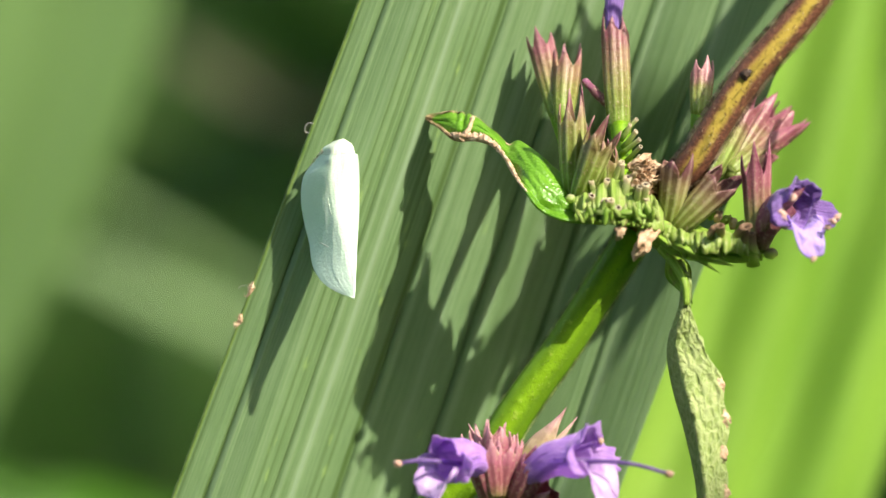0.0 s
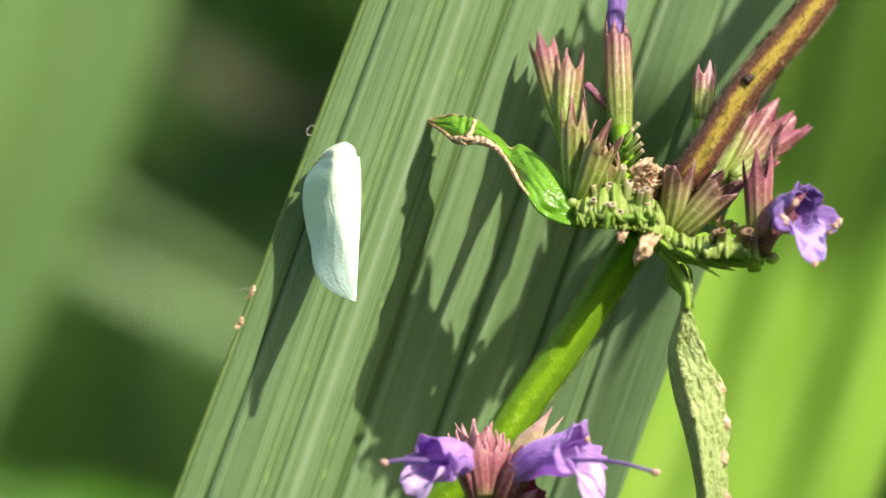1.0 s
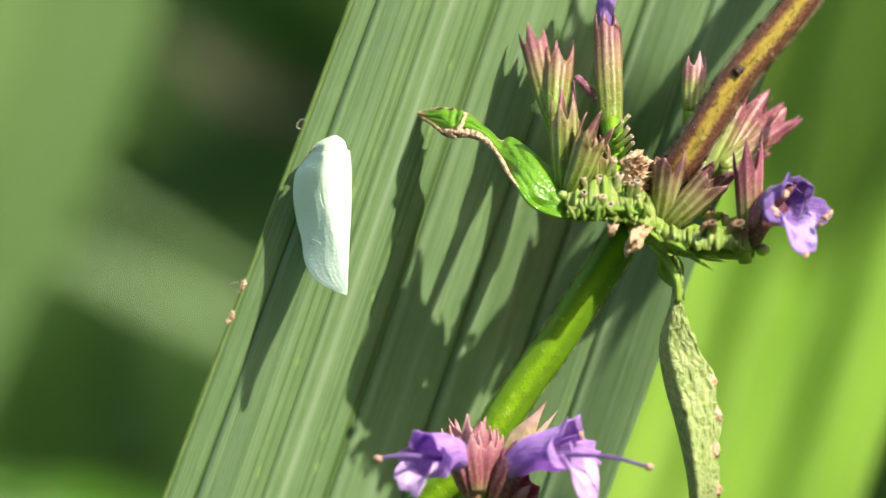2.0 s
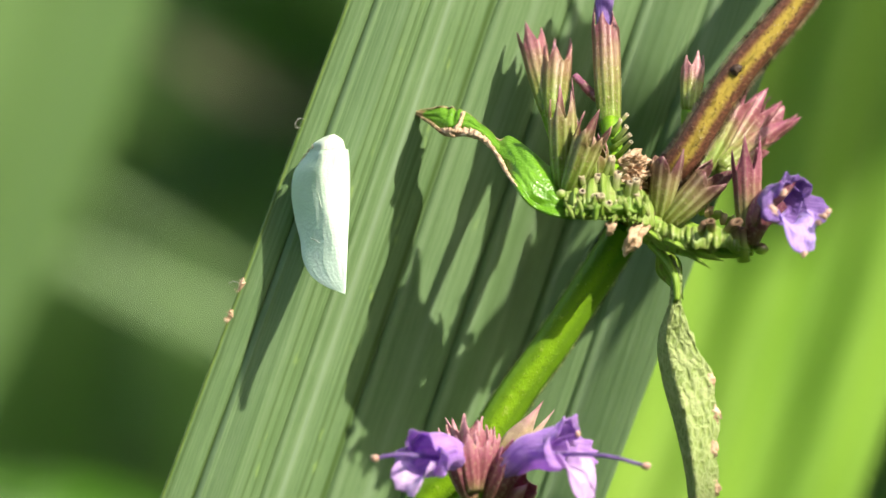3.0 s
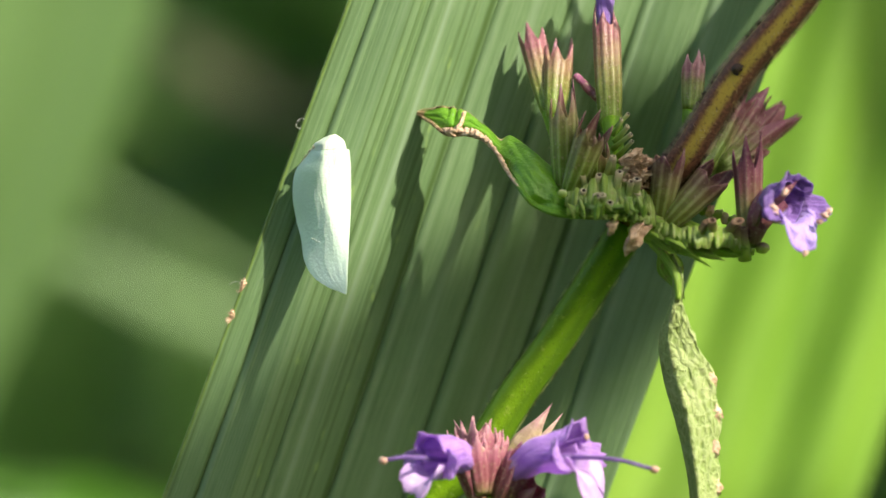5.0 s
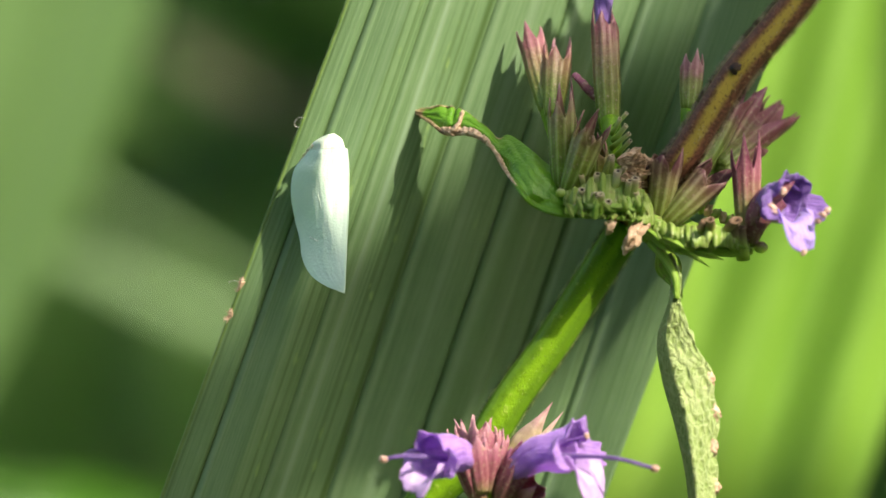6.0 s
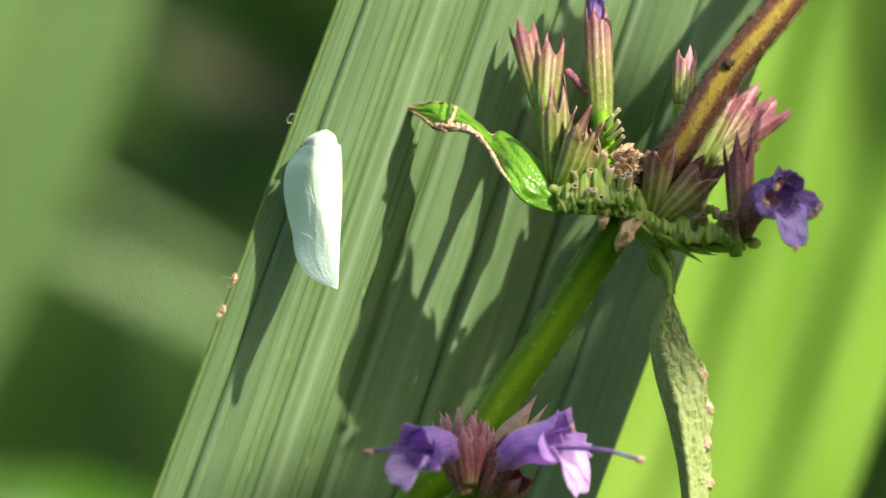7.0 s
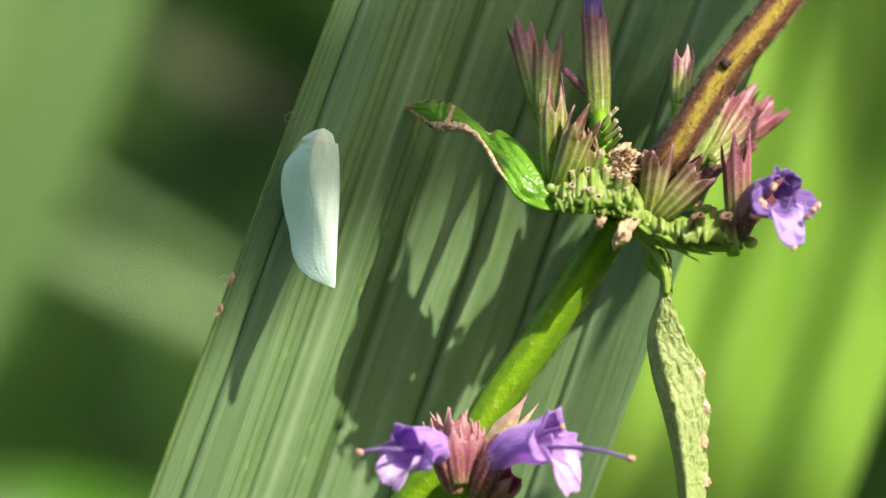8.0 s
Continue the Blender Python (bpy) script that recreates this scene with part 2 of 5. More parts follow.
def stem_skin(node, groove, ridge, spots, share, specks=None, stops=(0.36, 0.64, 0.88)):
    c = node("TexCoord")
    s = node("SeparateXYZ", ("Vector", c.outputs["UV"]))
    w = node("Math", (0, s.outputs[0]))
    w.operation, w.inputs[1].default_value = "MULTIPLY", 4 * 2 * math.pi
    k = node("Math", (0, w.outputs[0]))
    k.operation = "COSINE"
    g = node("TexNoise", ("Vector", coords(node)), Scale=1300.0, Detail=5.0, Roughness=0.65)
    big = node("TexNoise", ("Vector", coords(node)), Scale=260.0, Detail=2.0)
    a = node("Math", (0, k.outputs[0]), (1, g.outputs["Fac"]))
    a.operation = "ADD"
    a2 = node("Math", (0, a.outputs[0]), (1, big.outputs["Fac"]))
    a2.operation = "ADD"
    scaled = node("MapRange", ("Value", a2.outputs[0]))
    scaled.inputs["From Min"].default_value, scaled.inputs["From Max"].default_value = -0.2, 2.3
    col = ramp(node, scaled.outputs[0], ((stops[0], ridge), (stops[1], tuple((x + y) / 2 for x, y in zip(ridge, groove))), (stops[2], groove)))
    col = mixed(node, ramp(node, g.outputs["Fac"], ((0.60, (0, 0, 0)), (0.72, (0.6, 0.6, 0.6)))), col, spots)
    if specks:
        fine = node("TexNoise", ("Vector", coords(node)), Scale=4600.0, Detail=2.0, Roughness=0.7)
        reach = node("Math", (0, k.outputs[0]))
        reach.operation, reach.inputs[1].default_value = "MULTIPLY", -0.10
        dots = node("Math", (0, fine.outputs["Fac"]), (1, reach.outputs[0]))
        dots.operation = "ADD"
        col = mixed(node, ramp(node, dots.outputs[0], ((0.52, (0, 0, 0)), (0.60, (0.8, 0.8, 0.8)))), col, specks)
    return tissue(node, col, 0.45, share, g.outputs["Fac"], 0.5, 0.0002)


OLD_STEM = material("olive and red-brown stem", lambda n: stem_skin(n, (0.50, 0.36, 0.07), (0.21, 0.085, 0.05), (0.62, 0.50, 0.19), 0.1, (0.09, 0.036, 0.022), (0.30, 0.52, 0.74)))
GREEN_STEM = material("green stem", lambda n: stem_skin(n, (0.27, 0.50, 0.015), (0.15, 0.30, 0.012), (0.46, 0.60, 0.10), 0.3, (0.15, 0.30, 0.012)))


def calyx_skin(node, stops, ribs=1.0, fuzz=0.5):
    g = node("TexCoord")
    s = node("SeparateXYZ", ("Vector", g.outputs["Generated"]))
    n1 = node("TexNoise", ("Vector", coords(node)), Scale=1500.0, Detail=4.0)
    a = node("Math", (0, n1.outputs["Fac"]))
    a.operation, a.inputs[1].default_value = "MULTIPLY", 0.35
    b = node("Math", (0, a.outputs[0]), (1, s.outputs[2]))
    b.operation = "ADD"
    c = node("Math", (0, b.outputs[0]))
    c.operation, c.inputs[1].default_value = "SUBTRACT", 0.175
    col = ramp(node, c.outputs[0], stops)
    n2 = node("TexNoise", ("Vector", coords(node)), Scale=4500.0, Detail=3.0)
    around = node("SeparateXYZ", ("Vector", g.outputs["UV"]))
    turn = node("Math", (0, around.outputs[0]))
    turn.operation, turn.inputs[1].default_value = "MULTIPLY", 2 * math.pi * 10
    rib = node("Math", (0, turn.outputs[0]))
    rib.operation = "COSINE"
    col = mixed(node, ramp(node, rib.outputs[0], ((0.0, (0.5 * ribs,) * 3), (0.5, (0, 0, 0)))), col, (0.55, 0.46, 0.38), "MULTIPLY")
    col = mixed(node, ramp(node, rib.outputs[0], ((0.82, (0, 0, 0)), (0.99, (0.22 * ribs,) * 3))), col, (0.70, 0.64, 0.40))
    col = mixed(node, ramp(node, n2.outputs["Fac"], ((0.60 - 0.06 * (fuzz > 0.5), (0, 0, 0)), (0.70, (fuzz,) * 3))), col, (0.66, 0.50, 0.36))
    blot = node("TexNoise", ("Vector", coords(node)), Scale=700.0, Detail=4.0, Roughness=0.65)
    col = mixed(node, ramp(node, blot.outputs["Fac"], ((0.40, (0.5, 0.5, 0.5)), (0.56, (0, 0, 0)))), col, (0.55, 0.42, 0.40), "MULTIPLY")
    return tissue(node, col, 0.36, 0.36, n2.outputs["Fac"], 0.35, 0.0002)


CALYX = material("green calyx with mauve teeth", lambda n: calyx_skin(n, ((0.0, (0.26, 0.44, 0.05)), (0.30, (0.36, 0.43, 0.10)), (0.52, (0.44, 0.31, 0.17)), (0.74, (0.44, 0.17, 0.21)), (0.92, (0.46, 0.19, 0.28)))))
GREEN_CALYX = material("green calyx with mauve rim", lambda n: calyx_skin(n, ((0.0, (0.24, 0.44, 0.05)), (0.40, (0.34, 0.47, 0.10)), (0.62, (0.40, 0.38, 0.15)), (0.78, (0.38, 0.19, 0.18)), (0.94, (0.36, 0.13, 0.20))), 1.3))
SPENT_CALYX = material("spent calyx with dusky teeth", lambda n: calyx_skin(n, ((0.0, (0.36, 0.54, 0.08)), (0.36, (0.46, 0.54, 0.17)), (0.58, (0.46, 0.38, 0.20)), (0.82, (0.32, 0.14, 0.18))), 1.4))
ROSE_CALYX = material("green calyx with rose teeth", lambda n: calyx_skin(n, ((0.0, (0.3, 0.5, 0.08)), (0.45, (0.45, 0.45, 0.15)), (0.62, (0.62, 0.30, 0.33)), (0.9, (0.70, 0.36, 0.43)))))
PINK_CALYX = material("pink calyx", lambda n: calyx_skin(n, ((0.0, (0.36, 0.30, 0.12)), (0.22, (0.46, 0.17, 0.19)), (0.6, (0.56, 0.19, 0.28)), (0.9, (0.70, 0.36, 0.44))), 0.4, 0.85))
DARK_CALYX = material("purple-brown calyx", lambda n: calyx_skin(n, ((0.0, (0.26, 0.18, 0.08)), (0.3, (0.30, 0.11, 0.12)), (0.7, (0.32, 0.10, 0.17)), (0.95, (0.38, 0.12, 0.26))), 0.3, 0.75))
MAGENTA_CALYX = material("magenta calyx", lambda n: calyx_skin(n, ((0.0, (0.28, 0.42, 0.08)), (0.34, (0.36, 0.34, 0.13)), (0.54, (0.40, 0.15, 0.17)), (0.85, (0.43, 0.12, 0.23)))))
CREAM_CALYX = material("straw calyx", lambda n: calyx_skin(n, ((0.0, (0.40, 0.26, 0.14)), (0.4, (0.66, 0.58, 0.26)), (0.7, (0.74, 0.56, 0.44)), (0.95, (0.72, 0.38, 0.44))), 0.15, 0.75))


def petal_skin(node, dark, light, share=0.5, pale=None):
    """Thin petal: veins along it, crinkles, and a paler middle where pale is given (uv map: across, along)."""
    g = node("TexNoise", ("Vector", coords(node)), Scale=900.0, Detail=5.0, Roughness=0.6)
    v = node("TexNoise", ("Vector", coords(node, "UV", (30, 2.5, 1))), Scale=1.0, Detail=2.0)
    a = node("Math", (0, g.outputs["Fac"]), (1, v.outputs["Fac"]))
    a.operation = "ADD"
    m = node("MapRange", ("Value", a.outputs[0]))
    m.inputs["From Min"].default_value, m.inputs["From Max"].default_value = 0.75, 1.25
    c = ramp(node, m.outputs[0], ((0.0, dark), (1.0, light)))
    if pale:
        s = node("SeparateXYZ", ("Vector", node("TexCoord").outputs["UV"]))
        c = mixed(node, ramp(node, s.outputs[1], ((0.1, (0.0, 0.0, 0.0)), (0.5, (0.75, 0.75, 0.75)), (0.95, (0.2, 0.2, 0.2)))), c, pale)
    return tissue(node, c, 0.5, share, a.outputs[0], 0.7, 0.0003, None, 0, 0.4)


PETAL = material("violet petal", lambda n: petal_skin(n, (0.55, 0.28, 0.80), (0.80, 0.52, 0.96), 0.6))
LIP = material("pale lilac lip", lambda n: petal_skin(n, (0.64, 0.36, 0.82), (0.84, 0.58, 0.96), 0.5, (0.88, 0.68, 0.97)))
BLUE_LIP = material("lilac blue lip", lambda n: petal_skin(n, (0.46, 0.28, 0.84), (0.64, 0.45, 0.96), 0.5, (0.72, 0.56, 0.97)))
DEEP_PETAL = material("deep violet petal", lambda n: petal_skin(n, (0.19, 0.09, 0.40), (0.42, 0.23, 0.68)))
ANTHER = material("cream pink anther", lambda n: petal_skin(n, (0.40, 0.20, 0.15), (0.66, 0.44, 0.36), 0.1))


def stub_skin(node):
    g = node("TexCoord")
    s = node("SeparateXYZ", ("Vector", g.outputs["Generated"]))
    n1 = node("TexNoise", ("Vector", coords(node)), Scale=2500.0, Detail=3.0)
    col = ramp(node, s.outputs[2], ((0.0, (0.28, 0.44, 0.06)), (0.5, (0.44, 0.58, 0.16)), (0.82, (0.58, 0.64, 0.30)), (0.94, (0.72, 0.62, 0.46))))
    return tissue(node, col, 0.4, 0.62, n1.outputs["Fac"], 0.5, 0.0002)


STUB = material("green stub with brown rim", stub_skin)


def brown_stub_skin(node):
    g = node("TexCoord")
    s = node("SeparateXYZ", ("Vector", g.outputs["Generated"]))
    col = ramp(node, s.outputs[2], ((0.0, (0.34, 0.54, 0.05)), (0.45, (0.40, 0.50, 0.09)), (0.75, (0.26, 0.20, 0.09)), (0.9, (0.20, 0.12, 0.07))))
    return tissue(node, col, 0.5, 0.2)


BROWN_STUB = material("browned stub", brown_stub_skin)


def wing_skin(node):
    """Waxy mint-white wing with fine granules and faint veins."""
    g = node("TexNoise", ("Vector", coords(node)), Scale=5200.0, Detail=3.0)
    big = node("TexNoise", ("Vector", coords(node)), Scale=380.0, Detail=3.0)
    v = node("TexVoronoi", ("Vector", coords(node, "UV", (9, 5, 1))), Scale=1.0)
    v.feature = "DISTANCE_TO_EDGE"
    c = ramp(node, big.outputs["Fac"], ((0.3, (0.66, 0.81, 0.69)), (0.7, (0.75, 0.87, 0.76))))
    c = mixed(node, ramp(node, v.outputs["Distance"], ((0.0, (0.4, 0.4, 0.4)), (0.045, (0, 0, 0)))), c, (0.62, 0.80, 0.66))
    return tissue(node, c, 0.5, 0.3, g.outputs["Fac"], 0.35, 0.0001, (0.70, 0.86, 0.62))


WING = material("waxy mint wing", wing_skin)


def body_skin(node):
    g = node("TexNoise", ("Vector", coords(node)), Scale=1600.0, Detail=3.0)
    return tissue(node, ramp(node, g.outputs["Fac"], ((0.3, (0.74, 0.82, 0.66)), (0.7, (0.82, 0.88, 0.74)))), 0.5, 0.25, g.outputs["Fac"], 0.3, 0.0001)


BODY = material("pale green body", body_skin)


def cream_skin(node):
    g = node("TexNoise", ("Vector", coords(node)), Scale=2500.0, Detail=3.0)
    return tissue(node, ramp(node, g.outputs["Fac"], ((0.3, (0.66, 0.58, 0.30)), (0.7, (0.78, 0.72, 0.5)))), 0.4, 0.1)


CREAM = material("cream yellow skin", cream_skin)


def hair_skin(node):
    g = node("TexNoise", ("Vector", coords(node)), Scale=800.0)
    return tissue(node, ramp(node, g.outputs["Fac"], ((0.3, (0.66, 0.62, 0.56)), (0.7, (0.8, 0.78, 0.74)))), 0.4, 0.4)


HAIR = material("pale hair", hair_skin)


def soil_skin(node):
    g = node("TexNoise", ("Vector", coords(node)), Scale=14.0, Detail=8.0, Roughness=0.7)
    h = node("TexNoise", ("Vector", coords(node)), Scale=120.0, Detail=5.0)
    c = ramp(node, g.outputs["Fac"], ((0.3, (0.03, 0.035, 0.015)), (0.5, (0.045, 0.06, 0.022)), (0.7, (0.05, 0.085, 0.025))))
    b = node("BsdfPrincipled", ("Base Color", c), Roughness=0.95)
    n = node("Bump", ("Height", h.outputs["Fac"]), Strength=0.8, Distance=0.01)
    b.id_data.links.new(n.outputs[0], b.inputs["Normal"])
    return b.outputs[0]


BROWN_HAIR = material("brown hair", lambda n: tissue(n, ramp(n, n("TexNoise", ("Vector", coords(n)), Scale=900.0).outputs["Fac"], ((0.42, (0.10, 0.045, 0.025)), (0.58, (0.62, 0.48, 0.32)))), 0.4, 0.3))
PINK_HAIR = material("pale pinkish hair", lambda n: tissue(n, ramp(n, n("TexNoise", ("Vector", coords(n)), Scale=900.0).outputs["Fac"], ((0.4, (0.50, 0.36, 0.30)), (0.65, (0.72, 0.66, 0.52)))), 0.4, 0.4))
SOIL = material("leafy soil", soil_skin)

def sepal_skin(node):
    v = node("TexNoise", ("Vector", coords(node, "UV", (14, 1.5, 1))), Scale=1.0, Detail=2.0)
    g = node("TexNoise", ("Vector", coords(node)), Scale=1600.0, Detail=4.0)
    c = ramp(node, v.outputs["Fac"], ((0.35, (0.20, 0.38, 0.03)), (0.65, (0.42, 0.60, 0.10))))
    c = mixed(node, ramp(node, g.outputs["Fac"], ((0.58, (0, 0, 0)), (0.7, (0.6, 0.6, 0.6)))), c, (0.28, 0.17, 0.08))
    return tissue(node, c, 0.5, 0.4, v.outputs["Fac"], 0.6, 0.0002)


CUSHION = material("fleshy green tissue", lambda n: tissue(n, ramp(n, n("TexNoise", ("Vector", coords(n)), Scale=1500.0, Detail=4.0).outputs["Fac"], ((0.32, (0.15, 0.29, 0.03)), (0.55, (0.26, 0.42, 0.07)), (0.72, (0.46, 0.56, 0.20)))), 0.4, 0.4, n("TexNoise", ("Vector", coords(n)), Scale=2500.0).outputs["Fac"], 0.5, 0.0002))
SEPAL = material("veined sepal", sepal_skin)


def column_skin(node):
    """Fused translucent stalks: lime green, streaked along, paler in the streaks."""
    v = node("TexNoise", ("Vector", coords(node, "UV", (34, 1.2, 1))), Scale=1.0, Detail=2.0)
    g = node("TexNoise", ("Vector", coords(node)), Scale=1300.0, Detail=4.0)
    c = ramp(node, v.outputs["Fac"], ((0.34, (0.25, 0.39, 0.06)), (0.52, (0.37, 0.49, 0.12)), (0.68, (0.56, 0.61, 0.28))))
    c = mixed(node, ramp(node, g.outputs["Fac"], ((0.58, (0, 0, 0)), (0.72, (0.5, 0.5, 0.5)))), c, (0.30, 0.20, 0.09))
    return tissue(node, c, 0.38, 0.45, v.outputs["Fac"], 0.4, 0.0002)


COLUMN = material("fused lime green stalks", column_skin)
GREEN_HAIR = material("light green hair", lambda n: tissue(n, ramp(n, n("TexNoise", ("Vector", coords(n)), Scale=900.0).outputs["Fac"], ((0.40, (0.12, 0.16, 0.04)), (0.6, (0.50, 0.60, 0.22)))), 0.4, 0.4))
SCAR_HOLLOW = material("dark scar and stub hollow", lambda n: tissue(n, ramp(n, n("TexNoise", ("Vector", coords(n)), Scale=3000.0).outputs["Fac"], ((0.3, (0.012, 0.006, 0.004)), (0.7, (0.06, 0.025, 0.012)))), 0.6, 0.0))


def curled_skin(node):
    """The glossy leaf, withered brown along one margin and towards the tip (uv map: across, along)."""
    c = node("TexCoord")
    s = node("SeparateXYZ", ("Vector", c.outputs["UV"]))
    cell = node("TexVoronoi", ("Vector", coords(node)), Scale=5200.0)
    cell.feature = "SMOOTH_F1"
    g = node("TexNoise", ("Vector", coords(node)), Scale=500.0, Detail=4.0)
    n2 = node("TexNoise", ("Vector", coords(node)), Scale=1500.0, Detail=5.0)
    green = ramp(node, g.outputs["Fac"], ((0.3, (0.095, 0.265, 0.014)), (0.7, (0.18, 0.40, 0.03))))
    brown = ramp(node, n2.outputs["Fac"], ((0.35, (0.16, 0.08, 0.035)), (0.48, (0.46, 0.30, 0.16)), (0.62, (0.72, 0.55, 0.38))))

    def near(value, at, width):
        m = node("MapRange", ("Value", value))
        m.inputs["From Min"].default_value, m.inputs["From Max"].default_value = at, at + width
        return m.outputs[0]
    a = node("Math", (0, near(s.outputs[0], 0.10, -0.05)), (1, near(s.outputs[1], 0.90, 0.05)))
    a.operation = "MAXIMUM"
    a2 = node("Math", (0, near(s.outputs[0], 0.965, 0.02)), (1, near(s.outputs[1], 0.45, 0.1)))
    a2.operation = "MULTIPLY"
    b = node("Math", (0, a.outputs[0]), (1, a2.outputs[0]))
    b.operation = "MAXIMUM"
    fresh = node("Math", (0, b.outputs[0]), (1, near(s.outputs[1], 0.24, 0.10)))     # the leaf's foot is still green
    fresh.operation = "MULTIPLY"
    spread = node("Math", (0, fresh.outputs[0]), (1, n2.outputs["Fac"]))
    spread.operation = "MULTIPLY"
    fac = ramp(node, spread.outputs[0], ((0.30, (0, 0, 0)), (0.42, (1, 1, 1))))
    return tissue(node, mixed(node, fac, green, brown), 0.33, 0.3, cell.outputs["Distance"], 0.5, 0.00012, None, 0.05)


CURLED = material("glossy leaf with withered margin", curled_skin)

# ---- ground ----
bm = bmesh.new()
RINGS = [0.0, 0.3, 0.8, 2, 6, 20, 80, 400, 3000]
sheet(8, 48, lambda a, b: Vector((RINGS[round(a * 8)] * math.cos(2 * math.pi * b), RINGS[round(a * 8)] * math.sin(2 * math.pi * b),
                                  0.02 * noise.noise(Vector((a * 9, math.cos(2 * math.pi * b) * 2, math.sin(2 * math.pi * b) * 2))) if a else 0.0)), bm)
bmesh.ops.remove_doubles(bm, verts=bm.verts, dist=0.0001)
lone("ground", bm, SOIL, "dark leafy soil under the plants", "ground", kind="structure")

# ---- the broad pleated leaf ----
CREASES = (-40, 48, 150, 262, 385, 505, 615, 760)
RIBS = [(c, 3.2, -0.10) for c in CREASES[1:-1]] + [(c + 10, 5.0, 0.12) for c in CREASES[1:-1]]
for k in range(90):     # finer ribs between the folds
    RIBS.append((random.uniform(4, 735), random.uniform(1.4, 3.0), random.uniform(-0.03, 0.03)))


def across(p, s):
    """The same vein's number all along the blade, which narrows downwards."""
    return p - 0.028 * max(-900, min(s, 900)) * min(1.0, p / 120)


def leaf_depth(p, s):
    """How far the pleated blade stands forward (mm): p across from its edge, s down along it, in plan divisions."""
    q = across(p, s)
    h = 0.0
    for a, b in zip(CREASES, CREASES[1:]):
        if a <= q < b:
            x = (q - a) / (b - a)
            h = (4 * x * (1 - x)) ** 0.95 * (0.22 if q < 262 else 0.42)
    for at, wide, deep in RIBS:
        x = abs(q - at)
        if x < 3 * wide:
            h += deep * math.exp(-(x / wide) ** 2)
    if p < 110:
        return h + (p - 110) * 0.004
    step = min(1.0, max(0.0, (p - 400) / 75))
    fade = min(1.0, max(0.0, (s + 570) / 280))      # towards the tip the fold smooths out
    fade = fade * fade * (3 - 2 * fade)
    h -= 2.8 * step * step * (3 - 2 * step) * fade
    turned = max(0.0, p - 410 - 60 * fade)      # the far side of the blade swings forward again
    return h - (p - 110) * 0.0185 + turned * (0.031 + 0.011 * fade) - 2.2 * (1 - math.exp(-turned / 80))


def leaf_edge(s):
    """The left edge at s divisions down from the middle of the view."""
    bend = max(0.0, s - 1500) / 14000
    return 470 - 0.352 * s * (1 - 0.45 * min(bend, 1)), 443 + 0.936 * s


def leaf_place(p, s, lift=0.0):
    u, v = leaf_edge(s)
    return spot(u + 0.936 * p, v + 0.352 * p, leaf_depth(p, s) + lift)


STATIONS = [-3400, -3000, -2400, -1800, -1200, -800] + [-620 + 55 * i for i in range(26)] + [900, 1200, 1800, 2600, 3800, 5200, 7000, 9000, 11500, 14200, 15700]


def leaf_width(s):
    if s < -700:
        return 740 * max(0.01, 1 - ((-700 - s) / 2700) ** 1.7)
    return 735 if s < 900 else 735 - 600 * min(1, (s - 900) / 13000) ** 0.8


broad_leaf = thing("broad_leaf", leaf_place(60, 15600), "long pleated dark green strap leaf with sunlit ribs", "leaf")
bm = sheet(400, len(STATIONS) - 1, lambda a, b: leaf_place(a * leaf_width(STATIONS[round(b * (len(STATIONS) - 1))]), STATIONS[round(b * (len(STATIONS) - 1))]))
uv = bm.loops.layers.uv.verify()
LAST = len(STATIONS) - 1
for fc in bm.faces:
    for lp in fc.loops:
        a, b = lp[uv].uv
        st = STATIONS[round(b * LAST)]
        lp[uv].uv = (across(a * leaf_width(st), st) / 735, (st + 3400) / 1500)
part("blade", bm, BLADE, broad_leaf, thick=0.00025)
part("margin", tube([leaf_place(2, s) for s in range(-800, 1001, 150)], [0.00016, 0.00016], 8, 60), LEAF_EDGE, broad_leaf, "thin yellow-green leaf edge")
for s, long in ((74, 26), (132, 22)):
    bm = tube([leaf_place(-1, s - long * 0.5, 0.2), leaf_place(1, s, 0.3), leaf_place(-2, s + long * 0.5, 0.2)], [0.00006, 0.00016, 0.00013, 0.00005], 12, 24,
              lambda a, t: 1 + 0.9 * noise.noise(Vector((math.cos(a) * 1.5, math.sin(a) * 1.5, t * 9 + s))))
    for k in range(7):
        a = leaf_place(random.uniform(-3, 3), s + random.uniform(-long, long) * 0.5, 0.3)
        tube([a, a + Vector((random.uniform(-3, 1), random.uniform(-2, 1), random.uniform(-2, 2))) * 0.0001, a + Vector((random.uniform(-5, 0), random.uniform(-3, 0), random.uniform(-4, 4))) * 0.00007],
             [0.00005, 0.00003, 0.000012], 6, 5, bm=bm)
    part("scar", bm, DRY, broad_leaf, "withered brown nick on the leaf edge")
part("hair", tube([leaf_place(0, -222, 0.1), leaf_place(-8, -221, 0.3), leaf_place(-11, -229, 0.4), leaf_place(-7, -238, 0.4), leaf_place(0, -239, 0.4)], [0.000026, 0.000016], 6, 16), HAIR, broad_leaf, "tiny curled white hair")
part("hair", tube([leaf_place(2, 76, 0.2), leaf_place(-12, 72, 0.5), leaf_place(-22, 80, 0.6)], [0.00002, 0.00001], 6, 10), HAIR, broad_leaf, "tiny curled white hair")


